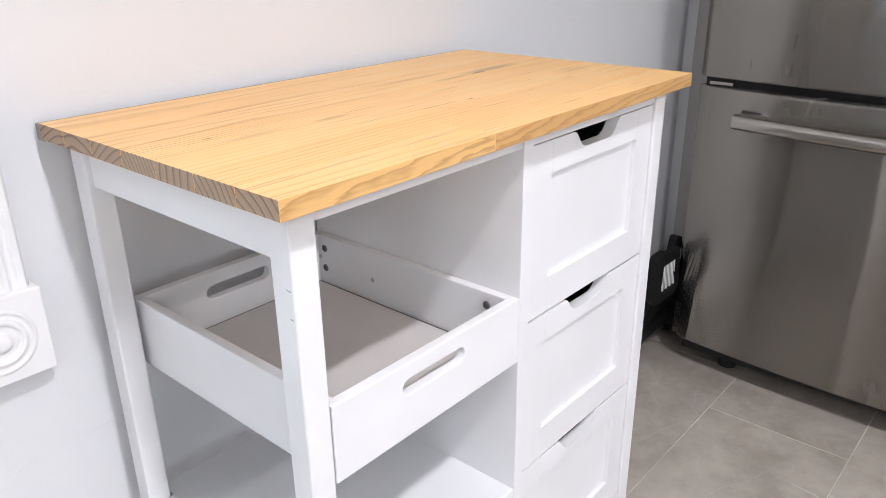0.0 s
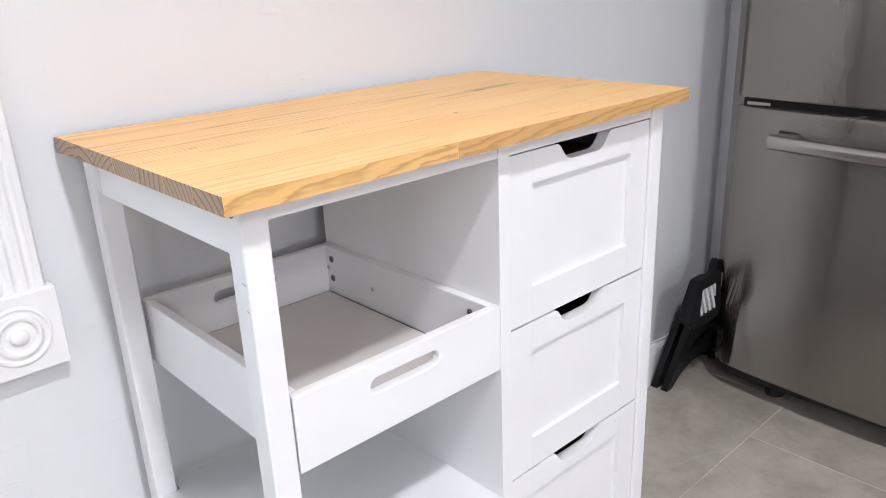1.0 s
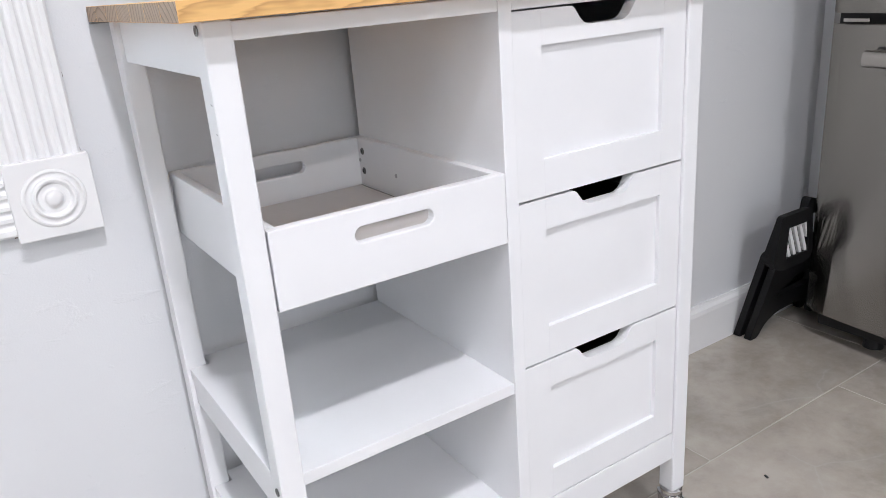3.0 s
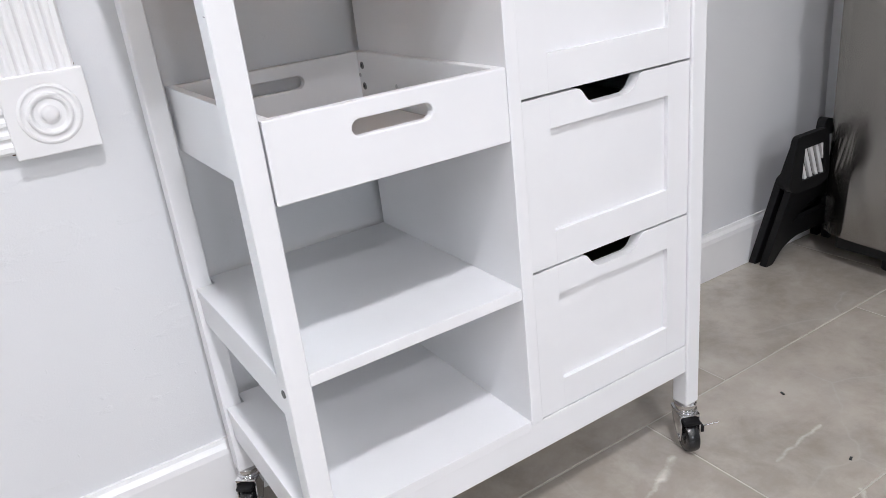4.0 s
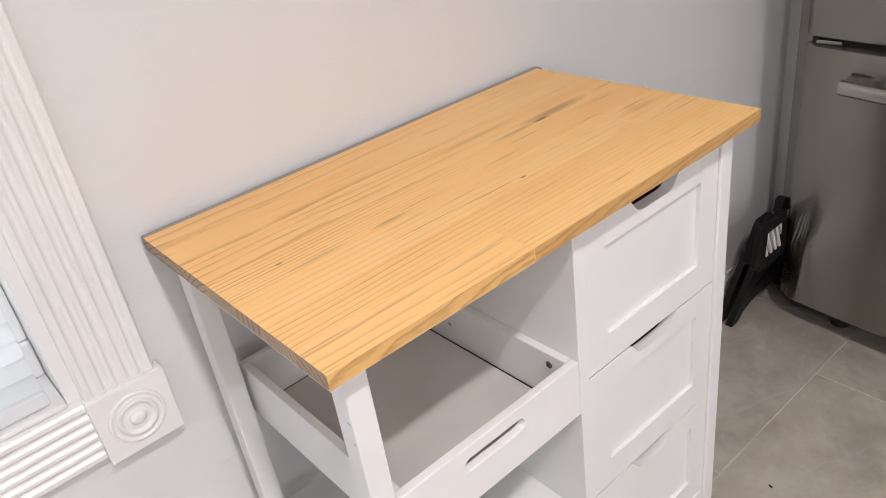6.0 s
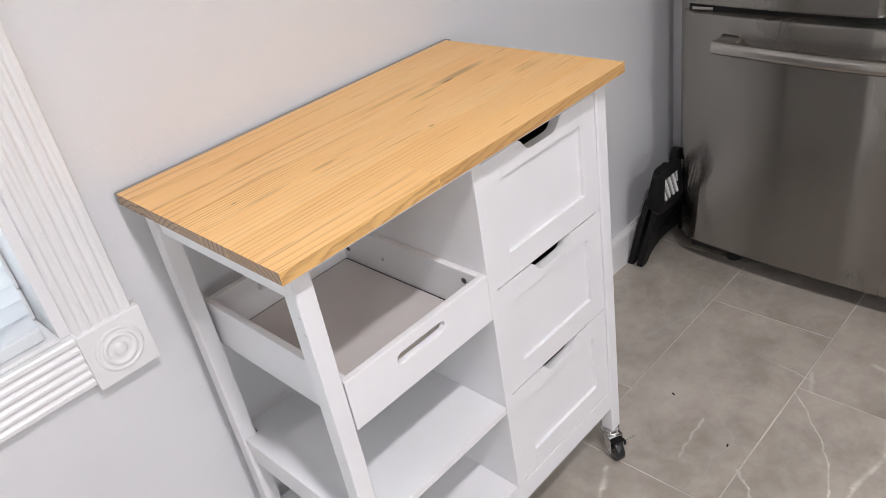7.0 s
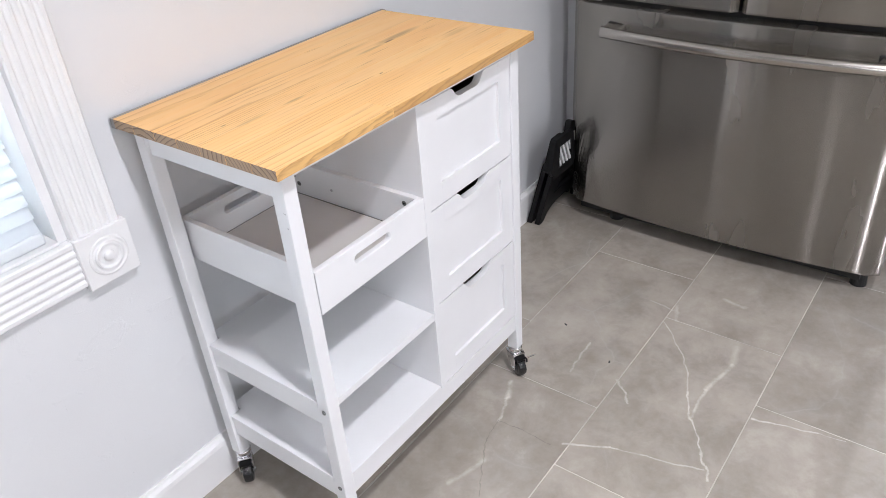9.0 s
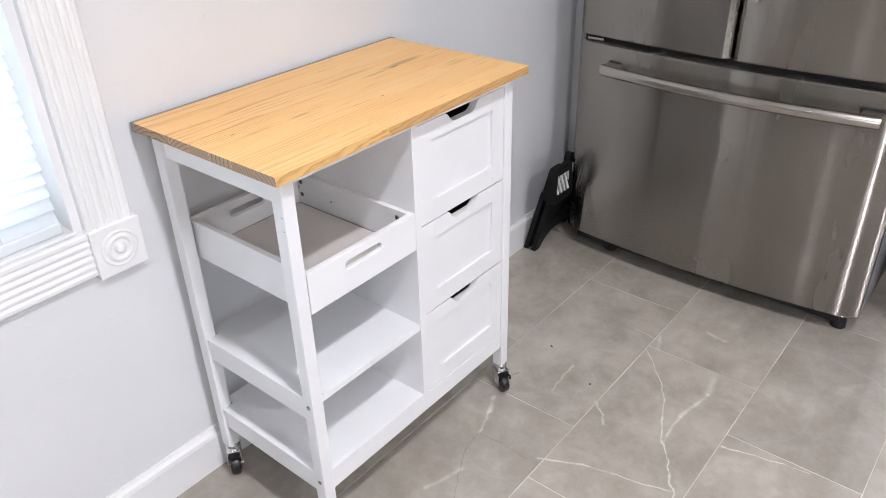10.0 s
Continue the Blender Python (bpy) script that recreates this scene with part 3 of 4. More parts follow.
def blind():
    thing = tagged(new("window_blind"), "white slatted blind, closed and bright with daylight", "blind")
    x0, x1 = WX0 + 0.030, WX1 - 0.030
    y = WALL + 0.016
    part("bottom_rail", box(x0, x1, y - 0.011, y + 0.013, WZ0 + 0.0075, WZ0 + 0.030, 0.004), BLIND, thing)
    part("head_rail", box(x0, x1, y - 0.016, y + 0.018, WZ1 - 0.062, WZ1 - 0.018, 0.003), TRIM, thing)
    bm = bmesh.new()
    grid = []
    for k in range(7):
        t = k / 6 - 0.5
        bow = 0.0022 * (1 - (2 * t) ** 2)
        up, out = t * 0.0275, bow
        tilt = radians(30)
        grid.append([bm.verts.new((x, y - out * math.cos(tilt) - up * math.sin(tilt) * -1, up * math.cos(tilt))) for x in (x0 + 0.002, x1 - 0.002)])
    for a, b in zip(grid, grid[1:]):
        bm.faces.new((a[0], a[1], b[1], b[0]))
    bmesh.ops.solidify(bm, geom=list(bm.faces), thickness=0.0008)
    shared = mesh_from(bm, "slat", BLIND, True)
    z = WZ0 + 0.042
    while z < WZ1 - 0.07:
        slat = new("slat", shared)
        slat.parent = thing
        slat.location.z = z
        z += 0.0245
    for x in (x0 + 0.12, x1 - 0.10):
        part("cord", rod((x, y - 0.010, WZ0 + 0.030), (x, y - 0.010, WZ1 - 0.06), 0.0008, 6), TRIM, thing)


blind()
tagged(part("backdrop", box(WX0 - 0.5, WX1 + 0.5, WALL + 0.55, WALL + 0.56, 0.2, 2.4), DAY), "bright overcast daylight outside the window", "backdrop", kind="structure")


# ---- the kitchen cart ----
TOP_X, TOP_Y, TOP_Z, TOP_T = 0.675, 0.386, 0.859, 0.017
LEG = 0.027
LX0, LX1 = 0.0215, 0.6535          # outer faces of the legs
LY0, LY1 = 0.023, 0.371          # front and back of the legs
LEG_Z = 0.082
UNDER = TOP_Z - TOP_T
DIV0, DIV1 = 0.330, 0.348        # the upright panel between shelves and drawers
SHELF, BOTTOM = 0.387, 0.195     # tops of the two shelves


def screw_head(at, facing, radius, parent, dark=True):
    """A countersunk screw with a cross recess, its head facing along the given direction."""
    bm = turned([(radius, -0.002), (radius, 0.0003), (radius * 0.86, 0.0009), (radius * 0.40, 0.0010), (radius * 0.30, -0.0002), (0.0, -0.0004)], 20)
    for a in (0, 90):
        c, s_ = math.cos(radians(a + 40)), math.sin(radians(a + 40))
        cross = box(-radius * 0.68, radius * 0.68, -radius * 0.13, radius * 0.13, 0.0005, 0.0012)
        for v in cross.verts:
            v.co.x, v.co.y = v.co.x * c - v.co.y * s_, v.co.x * s_ + v.co.y * c
        data = bpy.data.meshes.new("cross")
        cross.to_mesh(data)
        cross.free()
        bm.from_mesh(data)
        bpy.data.meshes.remove(data)
    head = part("screw", bm, SCREW if dark else CHROME, parent, "steel cross-head screw", False)
    if not dark:
        head.data.materials[0] = PALE_SCREW
    else:
        head.data.materials.append(GASKET)
        for polygon in head.data.polygons:
            if polygon.center.z > 0.00045 and abs(polygon.normal.z) > 0.9 and polygon.center.z > 0.0011:
                polygon.material_index = 1
    head.matrix_local = Matrix.Translation(at) @ Vector(facing).to_track_quat("Z", "Y").to_matrix().to_4x4()
    return head


PALE_SCREW = plain("pale_screw", (0.45, 0.45, 0.46), 0.4, 0.6)


def drawer(parent, z0, z1):
    """A drawer with a framed front, a recessed field and a cut-out grip at the top edge."""
    x0, x1 = DIV1 + 0.0016, LX1 - LEG - 0.0010
    face, thick = LY0 + 0.004, 0.016
    n0, n1, deep = 0.437, 0.537, 0.0215
    grip = round_corners([(x0, z0), (x1, z0), (x1, z1), (n1, z1), (n1 - 0.016, z1 - deep), (n0 + 0.016, z1 - deep), (n0, z1), (x0, z1)],
                         [0, 0, 0, 0.006, 0.011, 0.011, 0.006, 0], 5)
    wide, low, high = 0.0400, 0.044, 0.038
    field = rectangle(x0 + wide, x1 - wide, z0 + low, z1 - high)
    m = lambda u, v, w: (u, face + w, v)
    front = part("drawer", plate(grip, [field], m, thick, 0.0011), WHITE, parent, "white framed drawer front with cut-out grip")
    part("panel", box(x0 + wide - 0.006, x1 - wide + 0.006, face + 0.0062, face + 0.0125, z0 + low - 0.006, z1 - high + 0.006), WHITE, front)
    # thin joints where rails meet stiles
    for x in (x0 + wide, x1 - wide):
        part("joint", box(x - 0.0002, x + 0.0002, face - 0.00012, face + 0.0004, z1 - high + 0.002, z1 - 0.002), SEAM, front)
        part("joint", box(x - 0.0002, x + 0.0002, face - 0.00012, face + 0.0004, z0 + 0.002, z0 + low - 0.002), SEAM, front)
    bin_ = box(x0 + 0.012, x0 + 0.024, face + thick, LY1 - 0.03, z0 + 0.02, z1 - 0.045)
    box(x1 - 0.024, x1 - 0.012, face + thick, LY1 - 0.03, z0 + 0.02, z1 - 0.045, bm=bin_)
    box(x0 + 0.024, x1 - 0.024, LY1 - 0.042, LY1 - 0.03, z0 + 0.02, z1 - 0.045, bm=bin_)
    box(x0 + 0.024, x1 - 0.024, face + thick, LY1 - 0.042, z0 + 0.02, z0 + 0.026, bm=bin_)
    # the box is coloured dark in place of the shade inside it
    part("drawer_box", bin_, INSIDE, front, "drawer box, darkened for the shade inside")
    return front


SEAM = plain("paint_seam", (0.70, 0.70, 0.72), 0.5)
# near-black drawer boxes: the shade behind the grips is put into the colour
INSIDE = plain("shaded_interior", (0.10, 0.09, 0.08), 0.8)


def caster(parent, x, y, yaw, brake):
    """A swivel caster: plated fork, black wheel, and a brake lever on the front ones."""
    m = pose(x, y, 0, 0, 0, yaw)

    def add(name, bm, material, under, label=""):
        bm.transform(m)
        return part(name, bm, material, under, label, True)

    plate_bm = turned([(0.0, 0.0815), (0.0150, 0.0815), (0.0168, 0.0795), (0.0168, 0.0745), (0.0150, 0.0725), (0.0150, 0.0705), (0.0172, 0.0690), (0.0170, 0.0655), (0.0, 0.0650)], 28)
    fork = add("caster", plate_bm, CHROME, parent, "chrome swivel caster with black wheel")
    offset = 0.014
    for side in (-1, 1):
        outline = round_corners([(-0.017, 0.066), (0.017, 0.066), (offset + 0.010, 0.042), (offset + 0.007, 0.020), (offset - 0.007, 0.020), (-0.012, 0.047)], [0.003, 0.004, 0.010, 0.006, 0.006, 0.010], 4)
        y0 = side * 0.0150 - 0.001
        add("fork_cheek", plate(outline, [], lambda u, v, w: (u, y0 + w, v), 0.002, 0.0006), CHROME, fork)
    add("fork_crown", box(-0.021, 0.020, -0.0160, 0.0160, 0.0610, 0.0662, 0.0018), CHROME, fork)
    wheel_bm = turned([(0.0, -0.0118), (0.012, -0.0118), (0.014, -0.0100), (0.0225, -0.0100), (0.0250, -0.0085), (0.0262, -0.004), (0.0264, 0.0), (0.0262, 0.004), (0.0250, 0.0085), (0.0225, 0.0100), (0.014, 0.0100), (0.012, 0.0118), (0.0, 0.0118)], 36)
    wheel_bm.transform(pose(offset, 0, 0.0264, 90, 0, 0))
    add("wheel", wheel_bm, RUBBER, fork, "glossy black wheel")
    axle_bm = rod((offset, -0.0178, 0.0264), (offset, 0.0178, 0.0264), 0.0042, 12)
    add("axle", axle_bm, CHROME, fork)
    add("wheel_guard", box(0.004, offset + 0.018, -0.0128, 0.0128, 0.0545, 0.0600, 0.002), BLACK, fork)
    if brake:
        add("brake_pedal", box(offset - 0.006, offset + 0.008, 0.0165, 0.0225, 0.0330, 0.0440, 0.0015), BLACK, fork)
        add("brake_wire", rod((offset + 0.001, 0.021, 0.0400), (offset + 0.004, 0.046, 0.0450), 0.0013, 8), CHROME, fork)
    return fork


def cart():
    thing = tagged(new("kitchen_cart"), "white wooden kitchen cart with pine top, drawers, tray and shelves", "cart")
    thing.location = (TOP_X / 2, TOP_Y / 2, 0)
    home = Matrix.Translation(thing.location).inverted()

    # everything below is drawn about the world's origin, then hung under the cart
    root = new("frame_root")
    for x0, y0 in ((LX0 + 0.001, LY0), (LX1 - LEG, LY0), (LX0 - 0.003, LY1 - LEG), (LX1 - LEG, LY1 - LEG)):
        part("leg", box(x0, x0 + LEG, y0, y0 + LEG, LEG_Z, UNDER, 0.0022), WHITE, root, "square white leg")
    # rails
    part("top_rail", box(LX0 + LEG, DIV0, LY0 + 0.002, LY0 + 0.020, UNDER - 0.0185, UNDER - 0.0022, 0.001), WHITE, root)
    part("top_rail", box(DIV1, LX1 - LEG, LY0 + 0.002, LY0 + 0.020, UNDER - 0.0185, UNDER - 0.0022, 0.001), WHITE, root)
    part("side_rail", box(LX0 + 0.003, LX0 + 0.019, LY0 + LEG, LY1 - LEG, UNDER - 0.048, UNDER, 0.001), WHITE, root)
    part("side_rail", box(LX0 + 0.003, LX0 + 0.019, LY0 + LEG, LY1 - LEG, SHELF - 0.053, SHELF - 0.0155, 0.001), WHITE, root)
    part("side_rail", box(LX0 + 0.003, LX0 + 0.019, LY0 + LEG, LY1 - LEG, 0.143, BOTTOM - 0.0155, 0.001), WHITE, root)
    part("bottom_rail", box(LX0 + LEG, LX1 - LEG, LY0 + 0.003, LY0 + 0.019, 0.143, BOTTOM - 0.0062, 0.001), WHITE, root)
    part("back_rail", box(LX0 + LEG, DIV0, LY1 - 0.018, LY1 - 0.002, 0.143, BOTTOM - 0.016, 0.001), WHITE, root)
    # shelves reach out between the left legs
    for z, label in ((SHELF, "white open shelf"), (BOTTOM, "white bottom shelf")):
        e = LEG + 0.0005
        outline = [(LX0 + e, LY0 + 0.0025), (DIV0, LY0 + 0.0025), (DIV0, LY1), (LX0 + e, LY1), (LX0 + e, LY1 - e), (LX0 + 0.0015, LY1 - e), (LX0 + 0.0015, LY0 + e), (LX0 + e, LY0 + e)]
        part("shelf", plate(outline, [], lambda u, v, w: (u, v, z - w), 0.015, 0.0009), WHITE, root, label)
    part("divider", box(DIV0, DIV1, LY0 + 0.001, LY1, 0.1895, UNDER - 0.0022, 0.0009), WHITE, root, "white upright divider panel")
    part("side_panel", box(LX1 - 0.024, LX1 - 0.008, LY0 + LEG, LY1 - LEG, 0.143, UNDER), WHITE, root)
    part("back_panel", box(DIV1, LX1 - LEG, LY1 - 0.008, LY1 - 0.003, 0.143, UNDER), WHITE, root)
    part("bottom_panel", box(DIV1, LX1 - LEG, LY0 + 0.019, LY1 - 0.008, 0.160, 0.174), WHITE, root)
    for z0, z1 in ((0.6125, 0.8215), (0.4005, 0.6095), (0.1905, 0.3975)):
        drawer(root, z0, z1)
    for y in (LY0 + LEG * 0.5, LY1 - LEG * 0.5):
        for x, yaw in ((LX0 + LEG * 0.5, -128), (LX1 - LEG * 0.5, -117)):
            caster(root, x, y, yaw, y < 0.2)
    # bolts in the outer faces of the left legs
    for y in (LY0 + 0.012, LY1 - 0.010):
        for z in (UNDER - 0.008, SHELF - 0.016, BOTTOM - 0.020):
            hole = part("bolt", turned([(0.0045, -0.001), (0.0046, 0.0003), (0.0030, 0.0005), (0.0022, -0.0010), (0.0, -0.0012)], 14), SCREW, root, "recessed steel bolt")
            hole.matrix_local = Matrix.Translation((LX0, y, z)) @ Vector((-1, 0, 0)).to_track_quat("Z", "Y").to_matrix().to_4x4()

    # the tray
    tx0, tx1, ty0, ty1, tz0, tz1, tk = 0.0515, DIV0 - 0.0005, LY0 + 0.001, LY1 - 0.004, 0.570, 0.6525, 0.0115
    g = tk + 0.0036
    tray = part("tray", box(tx0 + g, tx1 - g, ty0 + g, ty1 - g, tz0 + 0.0124, tz0 + 0.0134), BOARD, root, "shallow tray with greyish base board")
    # near-black strip below the gap: the groove's shade is put into its colour
    part("base_lip", box(tx0 + tk * 0.5, tx1 - tk * 0.5, ty0 + tk * 0.5, ty1 - tk * 0.5, tz0 + 0.003, tz0 + 0.0122), DARK, tray, "dark strip for the shade in the base board's groove")
    slot = stadium(0.140, 0.233, 0.6175, 0.6345)
    part("front_board", plate(rectangle(tx0, tx1, tz0, tz1), [slot], lambda u, v, w: (u, ty0 + w, v), tk, 0.0014), WHITE, tray, "white board with slot handle")
    part("back_board", plate(rectangle(tx0, tx1, tz0, tz1), [slot], lambda u, v, w: (u, ty1 - w, v), tk, 0.0014), WHITE, tray, "white board with slot handle")
    part("side_board", box(tx0, tx0 + tk, ty0 + tk, ty1 - tk, tz0, tz1, 0.0012), WHITE, tray)
    part("side_board", box(tx1 - tk, tx1, ty0 + tk, ty1 - tk, tz0, tz1, 0.0012), WHITE, tray)
    inner = tx1 - tk
    screw_head((inner, 0.343, 0.634), (-1, 0, 0), 0.0052, tray)
    screw_head((inner, 0.343, 0.605), (-1, 0, 0), 0.0052, tray)
    screw_head((inner, 0.352, 0.620), (-1, 0, 0), 0.0030, tray, False)
    screw_head((inner, 0.250, 0.613), (-1, 0, 0), 0.0030, tray, False)
    screw_head((inner, 0.062, 0.636), (-1, 0, 0), 0.0052, tray)
    screw_head((tx0 + tk, 0.330, 0.617), (1, 0, 0), 0.0032, tray, False)
    screw_head((tx0 + tk, 0.062, 0.636), (1, 0, 0), 0.0052, tray)

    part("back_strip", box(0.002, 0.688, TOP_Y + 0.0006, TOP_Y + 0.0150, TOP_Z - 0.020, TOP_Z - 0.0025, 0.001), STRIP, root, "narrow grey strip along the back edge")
    # small scuffs on the corner of the front leg
    for z, tilt in ((0.772, 0.003), (0.747, 0.002)):
        part("scuff", rod((LX0 + 0.0009, LY0 + 0.0030, z), (LX0 + 0.0009 + 0.0002, LY0 + 0.0030 + tilt * 2, z + tilt * 0.3), 0.00035, 6), SCREW, root, "dark scuff in the paint")

    # the top: glued staves of uneven length
    base = part("tabletop", box(0.004, TOP_X - 0.004, 0.004, TOP_Y - 0.004, UNDER + 0.003, UNDER + 0.007), PINE, root, "light pine top of glued staves")
    rows = [(0.0, 0.052, (0.248,)), (0.052, 0.107, ()), (0.107, 0.165, (0.56,)), (0.165, 0.221, ()), (0.221, 0.278, (0.50,)), (0.278, 0.333, ()), (0.333, TOP_Y, ())]
    for y0, y1, cuts in rows:
        ends = [0.0, *cuts, TOP_X]
        for x0, x1 in zip(ends, ends[1:]):
            part("stave", box(x0, x1, y0, y1, UNDER, TOP_Z, 0.0004, 1), PINE, base)

    for child in list(root.children):
        child.parent = thing
        child.matrix_parent_inverse = home
    bpy.data.objects.remove(root)
    return thing


cart()


# ---- the fridge ----
def bowed_door(y0, y1, z0, z1, whole, bow=0.032, thick=0.075, edge=0.016):
    """A door slab whose front bows out over the fridge's whole width."""
    w0, w1 = whole
    bm = bmesh.new()
    n, rows = 28, []
    back = FRIDGE + thick
    for z, inset in ((z0, edge * 0.35), (z0 + edge * 0.12, edge * 0.12), (z0 + edge * 0.4, 0.0), (z1 - edge * 0.4, 0.0), (z1 - edge * 0.12, edge * 0.12), (z1, edge * 0.35)):
        row = [bm.verts.new((back, y0 + 0.003, z))]
        for k in range(n + 1):
            y = y0 + (y1 - y0) * k / n
            u = (y - (w0 + w1) / 2) / ((w1 - w0) / 2)
            x = FRIDGE - bow * (1 - u * u) + inset * 0.5
            near = min(y - y0, y1 - y)
            if near < edge:
                x += edge * (1 - math.sqrt(max(0.0, 1 - (1 - near / edge) ** 2)))
            row.append(bm.verts.new((x, y, z)))
        row.append(bm.verts.new((back, y1 - 0.003, z)))
        rows.append(row)
    for a, b in zip(rows, rows[1:]):
        for k in range(len(a)):
            j = (k + 1) % len(a)
            bm.faces.new((a[k], a[j], b[j], b[k]))
    bm.faces.new(rows[0])
    bm.faces.new(rows[-1])
    return bm


FRIDGE = 1.378
FY0, FY1 = -0.632, 0.282


def bar_handle(a, b, bow, up, parent):
    """A gently bowed flat bar on two end feet."""
    a, b = Vector(a), Vector(b)
    bm = bmesh.new()
    n, rows = 24, []
    axis = (b - a).normalized()
    side = Vector(up)
    for k in range(n + 1):
        t = k / n
        out = 0.046 + bow * 4 * t * (1 - t)
        p = a.lerp(b, t) + Vector((-out, 0, 0))
        ring = []
        for j in range(12):
            ang = 2 * math.pi * j / 12
            ring.append(bm.verts.new(p + Vector((-1, 0, 0)) * 0.0145 * math.cos(ang) + side * 0.0165 * math.sin(ang)))
        rows.append(ring)
    for r0, r1 in zip(rows, rows[1:]):
        for j in range(12):
            bm.faces.new((r0[j], r0[(j + 1) % 12], r1[(j + 1) % 12], r1[j]))
    bm.faces.new(rows[0])
    bm.faces.new(rows[-1])
    handle = part("handle", bm, HANDLE, parent, "bowed brushed steel bar handle", True)
    # steel feet, each on a dark pad against the door
    for p, d in ((a, axis), (b, -axis)):
        for name, back, front, length, half, material in (("handle_foot", -0.045, 0.012, 0.026, 0.0145, HANDLE), ("foot_pad", -0.0085, 0.013, 0.0295, 0.0182, GASKET)):
            q = p + d * length
            spread = Vector((0, abs(axis.y), abs(axis.z))) * length + Vector((0, abs(side.y), abs(side.z))) * half
            part(name, box(q.x + back, q.x + front, q.y - spread.y, q.y + spread.y, q.z - spread.z, q.z + spread.z, 0.004), material, handle)
    return handle


def fridge():
    thing = tagged(new("refrigerator"), "stainless steel french-door refrigerator with a bottom freezer drawer", "refrigerator")
    back = FRIDGE + 0.077
    mid = -0.182
    part("cabinet", box(back + 0.006, 2.20, FY0 + 0.004, FY1 - 0.004, 0.055, 1.745, 0.004), SIDE, thing, "grey fridge cabinet")
    whole = (FY0, FY1)
    drawer_front = part("freezer_drawer", bowed_door(FY0, FY1, 0.078, 0.713, whole), STEEL, thing, "brushed stainless drawer front", True)
    left = part("door", bowed_door(mid + 0.004, FY1, 0.735, 1.755, whole), STEEL, thing, "brushed stainless door", True)
    right = part("door", bowed_door(FY0, mid - 0.004, 0.735, 1.755, whole), STEEL, thing, "brushed stainless door", True)
    part("gasket", box(FRIDGE + 0.018, back + 0.006, FY0 + 0.012, FY1 - 0.012, 0.700, 0.750), GASKET, thing)
    part("gasket", box(FRIDGE + 0.018, back + 0.006, mid - 0.02, mid + 0.02, 0.750, 1.74), GASKET, thing)
    part("hinge", box(FRIDGE + 0.012, FRIDGE + 0.05, FY1 - 0.075, FY1 - 0.022, 0.716, 0.724, 0.001), HANDLE, thing, "small metal hinge plate")
    bar_handle((FRIDGE - 0.010, 0.171, 0.655), (FRIDGE - 0.010, FY0 + 0.064, 0.655), 0.031, (0, 0, 1), drawer_front)
    bar_handle((FRIDGE - 0.030, mid + 0.05, 0.90), (FRIDGE - 0.030, mid + 0.05, 1.62), 0.02, (0, 1, 0), left)
    bar_handle((FRIDGE - 0.030, mid - 0.05, 0.90), (FRIDGE - 0.030, mid - 0.05, 1.62), 0.02, (0, 1, 0), right)
    part("base_grille", box(FRIDGE + 0.034, FRIDGE + 0.050, FY0 + 0.045, FY1 - 0.020, 0.034, 0.0765, 0.003), GASKET, thing, "black base grille")
    for y, dx in ((FY0 + 0.050, 0.078), (FY1 - 0.13, 0.080)):
        part("foot", rod((FRIDGE + dx, y, 0.0), (FRIDGE + dx, y, 0.058), 0.022, 18, 0.018), DARK, thing, "black levelling foot")
        part("foot", rod((2.12, y, 0.0), (2.12, y, 0.056), 0.021, 18), DARK, thing, "black levelling foot")
    return thing


fridge()


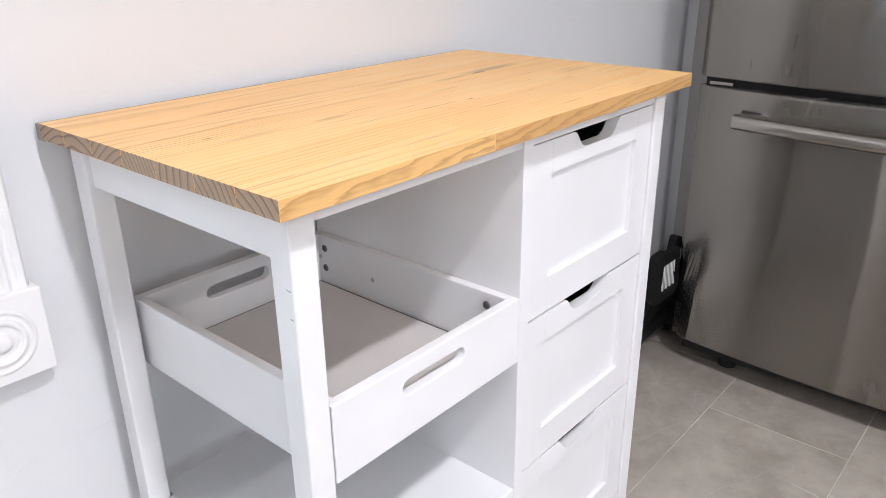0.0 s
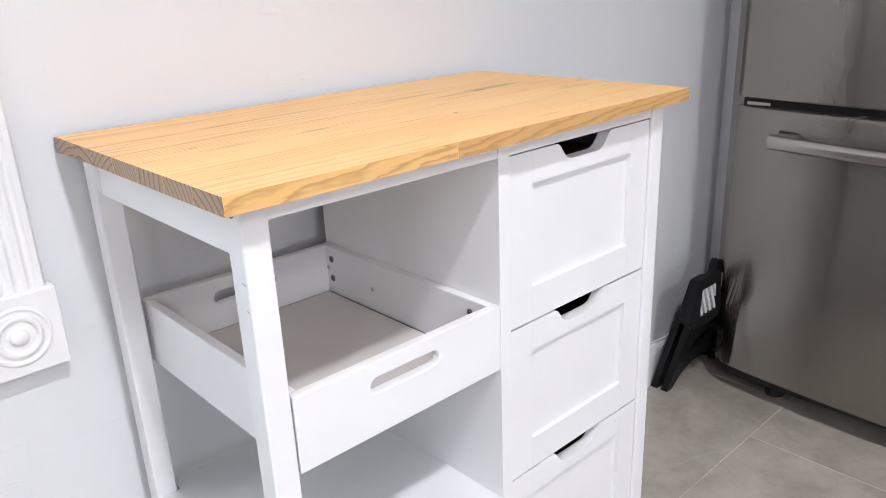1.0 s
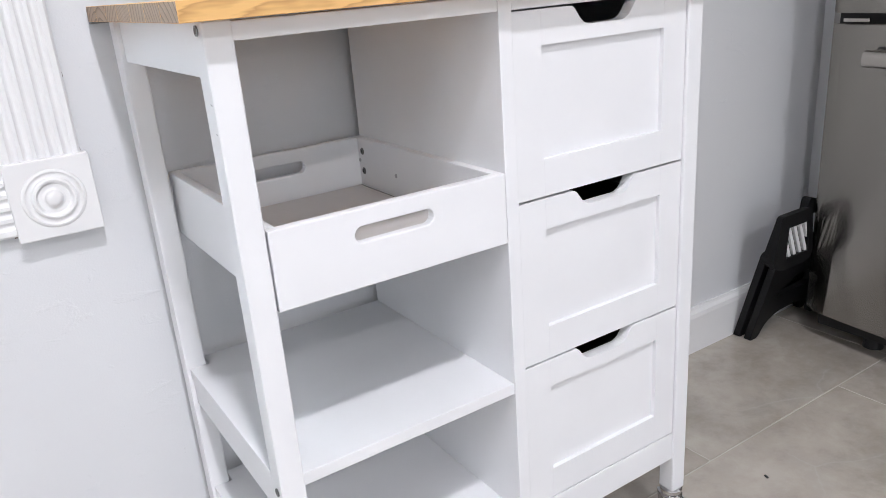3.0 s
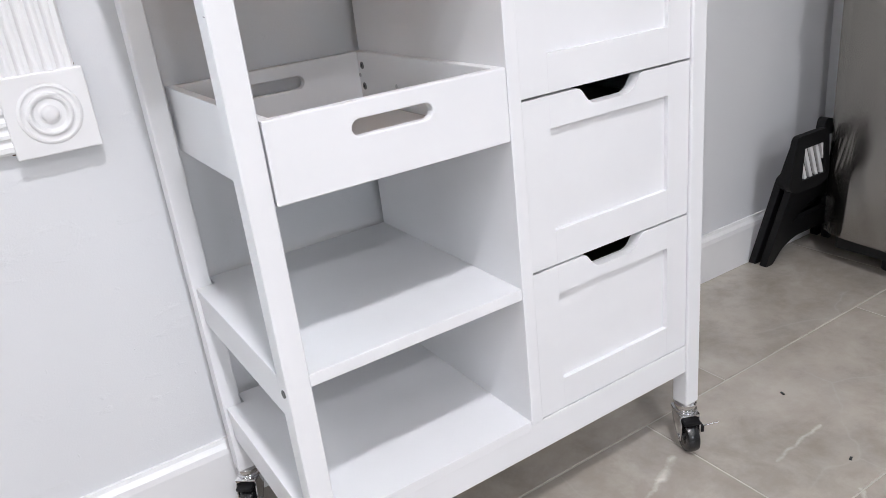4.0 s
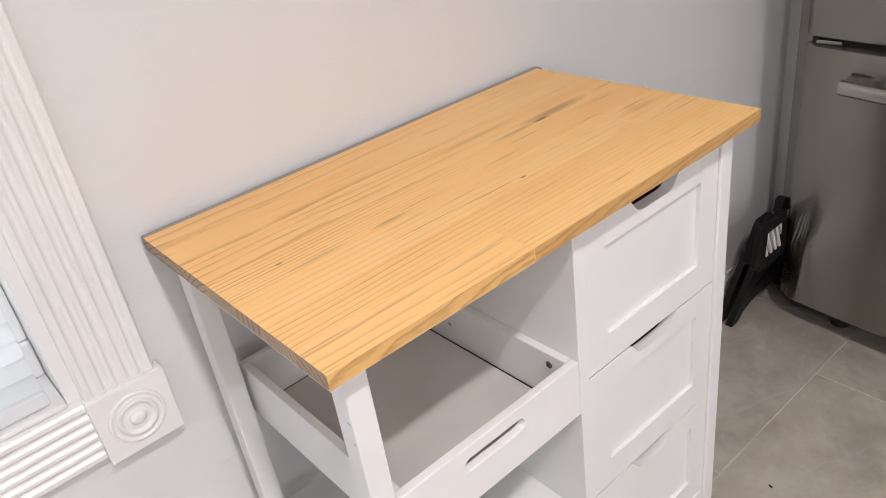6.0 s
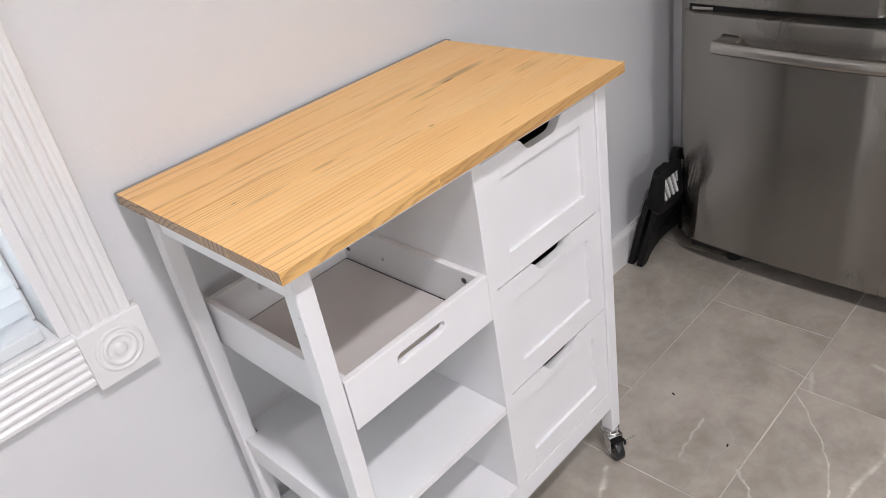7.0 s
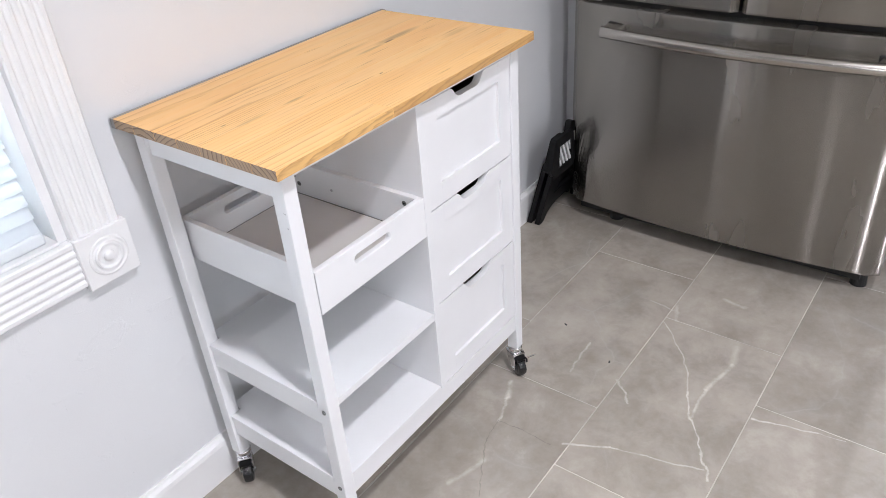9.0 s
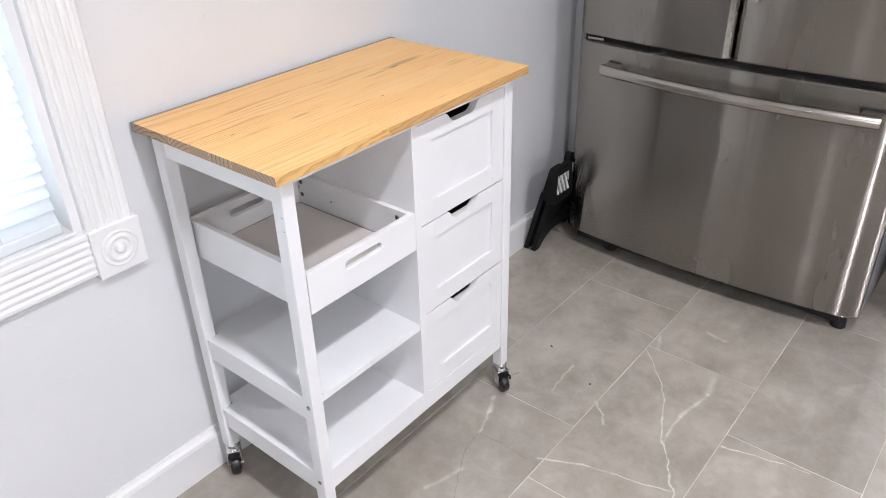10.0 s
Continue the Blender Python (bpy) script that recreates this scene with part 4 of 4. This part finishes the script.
# ---- the folded step stool beside the fridge ----
def stool():
    thing = tagged(new("step_stool"), "black plastic folding step stool, folded and leaning on the wall", "step stool")
    cx = 1.428

    def add(name, bm, material, label="", lean=0.0):
        for v in bm.verts:
            v.co.y += lean * v.co.z
        return part(name, bm, material, thing, label)

    def mapped(points, radii=None):
        return round_corners([(cx + u, v) for u, v in points], radii, 4) if radii else [(cx + u, v) for u, v in points]

    legs = [(-0.150, 0.0), (-0.122, 0.0), (-0.106, 0.040), (-0.066, 0.060), (0.045, 0.060), (0.080, 0.040), (0.092, 0.0), (0.112, 0.0), (0.108, 0.225), (-0.143, 0.225)]
    opening = [(-0.100, 0.106), (0.030, 0.112), (0.030, 0.150), (-0.036, 0.150), (-0.078, 0.134)]
    for y in (0.345, 0.374):
        outline = mapped(legs, [0.006, 0.008, 0.02, 0.02, 0.02, 0.02, 0.008, 0.006, 0.01, 0.012])
        add("leg_panel", plate(outline, [mapped(opening, [0.004, 0.004, 0.008, 0.016, 0.012])], lambda u, v, w: (u, y + w, v), 0.017, 0.003), BLACK, "black leg panel with arched foot", -0.25)
    # two seat halves folded face to face; the outer one has a window of pale grip strips
    outer = [(1.247, 0.222), (1.256, 0.206), (1.276, 0.198), (1.374, 0.198), (1.394, 0.214), (1.378, 0.323), (1.268, 0.323)]
    inner = [(1.280, 0.206), (1.290, 0.192), (1.308, 0.185), (1.390, 0.185), (1.410, 0.20), (1.392, 0.296), (1.328, 0.296)]
    hatch = [(1.291, 0.222), (1.375, 0.222), (1.367, 0.293), (1.296, 0.293)]
    for shape, y, deep, holes in ((outer, 0.279, 0.015, [hatch]), (inner, 0.2955, 0.036, [])):
        add("seat_half", plate(round_corners(shape, [0.006, 0.008, 0.008, 0.008, 0.008, 0.014, 0.012], 4), holes, lambda u, v, w: (u, y + w, v), deep, 0.004), BLACK, "black folded seat half")
    for k in range(7):
        u = 1.288 + 0.0200 * k
        bar = [(u, 0.219), (u + 0.0098, 0.219), (u - 0.0222, 0.296), (u - 0.032, 0.296)]
        bar = [(min(1.384, max(1.284, p)), q) for p, q in bar]
        add("grip_strip", plate(bar, [], lambda p, q, w: (p, 0.2835 + w, q), 0.006), PALE, "pale grip strip")
    handle = round_corners([(1.384, 0.300), (1.430, 0.296), (1.425, 0.330), (1.393, 0.338)], [0.004, 0.004, 0.012, 0.012], 4)
    add("carry_handle", plate(handle, [], lambda u, v, w: (u, 0.296 + w, v), 0.020, 0.004), BLACK)
    return thing


stool()


# ---- crumbs on the floor ----
for x, y, size, turn in ((0.791, -0.148, 0.0042, 20), (0.867, 0.018, 0.0045, 70), (0.655, 0.055, 0.003, 10)):
    crumb = part("crumb", box(-size, size, -size * 0.45, size * 0.45, 0.0, size * 0.5, size * 0.15, 1), DARK)
    crumb.matrix_world = pose(x, y, 0.0, 0, 0, turn)
    tagged(crumb, "tiny dark crumb lying on the tile floor", "crumb", "crumbs")

# ---- ceiling lamps ----
for lx, ly, power in DOWNLIGHTS:
    can = tagged(new("ceiling_light"), "round white recessed ceiling light, lit", "ceiling light", "ceiling lights")
    can.location = (lx, ly, CEILING)
    part("trim_ring", turned([(0.070, 0.0), (0.092, -0.001), (0.094, -0.004), (0.090, -0.007), (0.072, -0.009), (0.069, -0.005)], 32), TRIM, can, "", True)
    part("lens", rod((0, 0, -0.0045), (0, 0, -0.0010), 0.069, 32), LENS, can, "glowing lens")


def added_far_window():
    # frame of the made-up window around the frontal fill lamp, never in view
    thing = tagged(new("added_window"), "unseen white window frame, added around the south fill lamp", "window", kind="structure")
    y0, y1 = SOUTH - 0.10, SOUTH - 0.04
    for x in (FAR_X0, FAR_X1 - 0.05):
        part("window_frame", box(x, x + 0.05, y0, y1, FAR_Z0 + 0.05, FAR_Z1 - 0.05, 0.004), TRIM, thing)
    for z in (FAR_Z0, FAR_Z1 - 0.05):
        part("window_frame", box(FAR_X0, FAR_X1, y0, y1, z, z + 0.05, 0.004), TRIM, thing)


def glazed_door():
    thing = tagged(new("door_1"), "white framed glazed door, bright with daylight", "door", kind="structure")
    x0, x1 = WEST - 0.08, WEST - 0.03
    for y, wide in ((WEST_Y0, 0.06), (-1.44, 0.05), (-1.29, 0.04), (WEST_Y1 - 0.06, 0.06)):
        part("door_stile", box(x0, x1, y, y + wide, WEST_Z0 + 0.10, WEST_Z1 - 0.07, 0.004), TRIM, thing)
    for z0, z1 in ((WEST_Z0, WEST_Z0 + 0.10), (WEST_Z1 - 0.07, WEST_Z1)):
        part("door_rail", box(x0, x1, WEST_Y0, WEST_Y1, z0, z1, 0.004), TRIM, thing)
    # unseen panel, added to keep low daylight from reaching under the fridge
    part("door_panel", box(WEST - 0.07, WEST - 0.04, WEST_Y0 + 0.06, WEST_Y1 - 0.06, WEST_Z0 + 0.10, 0.80, 0.003), TRIM, thing, "unseen lower door panel, added to block low daylight")
    part("daylight", box(WEST - 0.16, WEST - 0.12, WEST_Y0 - 0.1, WEST_Y1 + 0.1, WEST_Z0 - 0.05, WEST_Z1 + 0.1), OUTSIDE, thing, "bright daylight outside")


added_far_window()
glazed_door()

# ---- floor tiles ----
TILE_L, TILE_W, GAP = 0.610, 0.3035, 0.0031
floor_ob = bpy.data.objects["floor"]
TILE_MESHES = {}


def tile_mesh(wide, deep):
    """A tile of that size; whole tiles share one mesh, cut ones along the walls have their own."""
    key = (round(wide, 4), round(deep, 4))
    if key not in TILE_MESHES:
        TILE_MESHES[key] = mesh_from(box(-wide / 2, wide / 2, -deep / 2, deep / 2, -0.0075, 0.0, 0.0006, 1), "tile", STONE)
    return TILE_MESHES[key]


ROW_Y, ROW_X = 0.108, 0.630


def lay_row(j):
    y0, y1 = ROW_Y + j * TILE_W + GAP / 2, ROW_Y + (j + 1) * TILE_W - GAP / 2
    y0, y1 = max(y0, SOUTH - 0.02), min(y1, WALL + 0.02)
    if y1 - y0 < 0.01:
        return
    east = 2.37 if y0 > -0.92 else EAST + 0.02
    start = ROW_X - 0.2033 * (-1 - j) if j < 0 else ROW_X + 0.2033
    for i in range(-8, 10):
        x0, x1 = start + i * TILE_L + GAP / 2, start + (i + 1) * TILE_L - GAP / 2
        x0, x1 = max(x0, WEST - 0.02), min(x1, east)
        if x1 - x0 < 0.01:
            continue
        tile = new("tile", tile_mesh(x1 - x0, y1 - y0))
        tile.parent = floor_ob
        tile.location = ((x0 + x1) / 2, (y0 + y1) / 2, 0.0)


for j in range(-16, 2):
    lay_row(j)
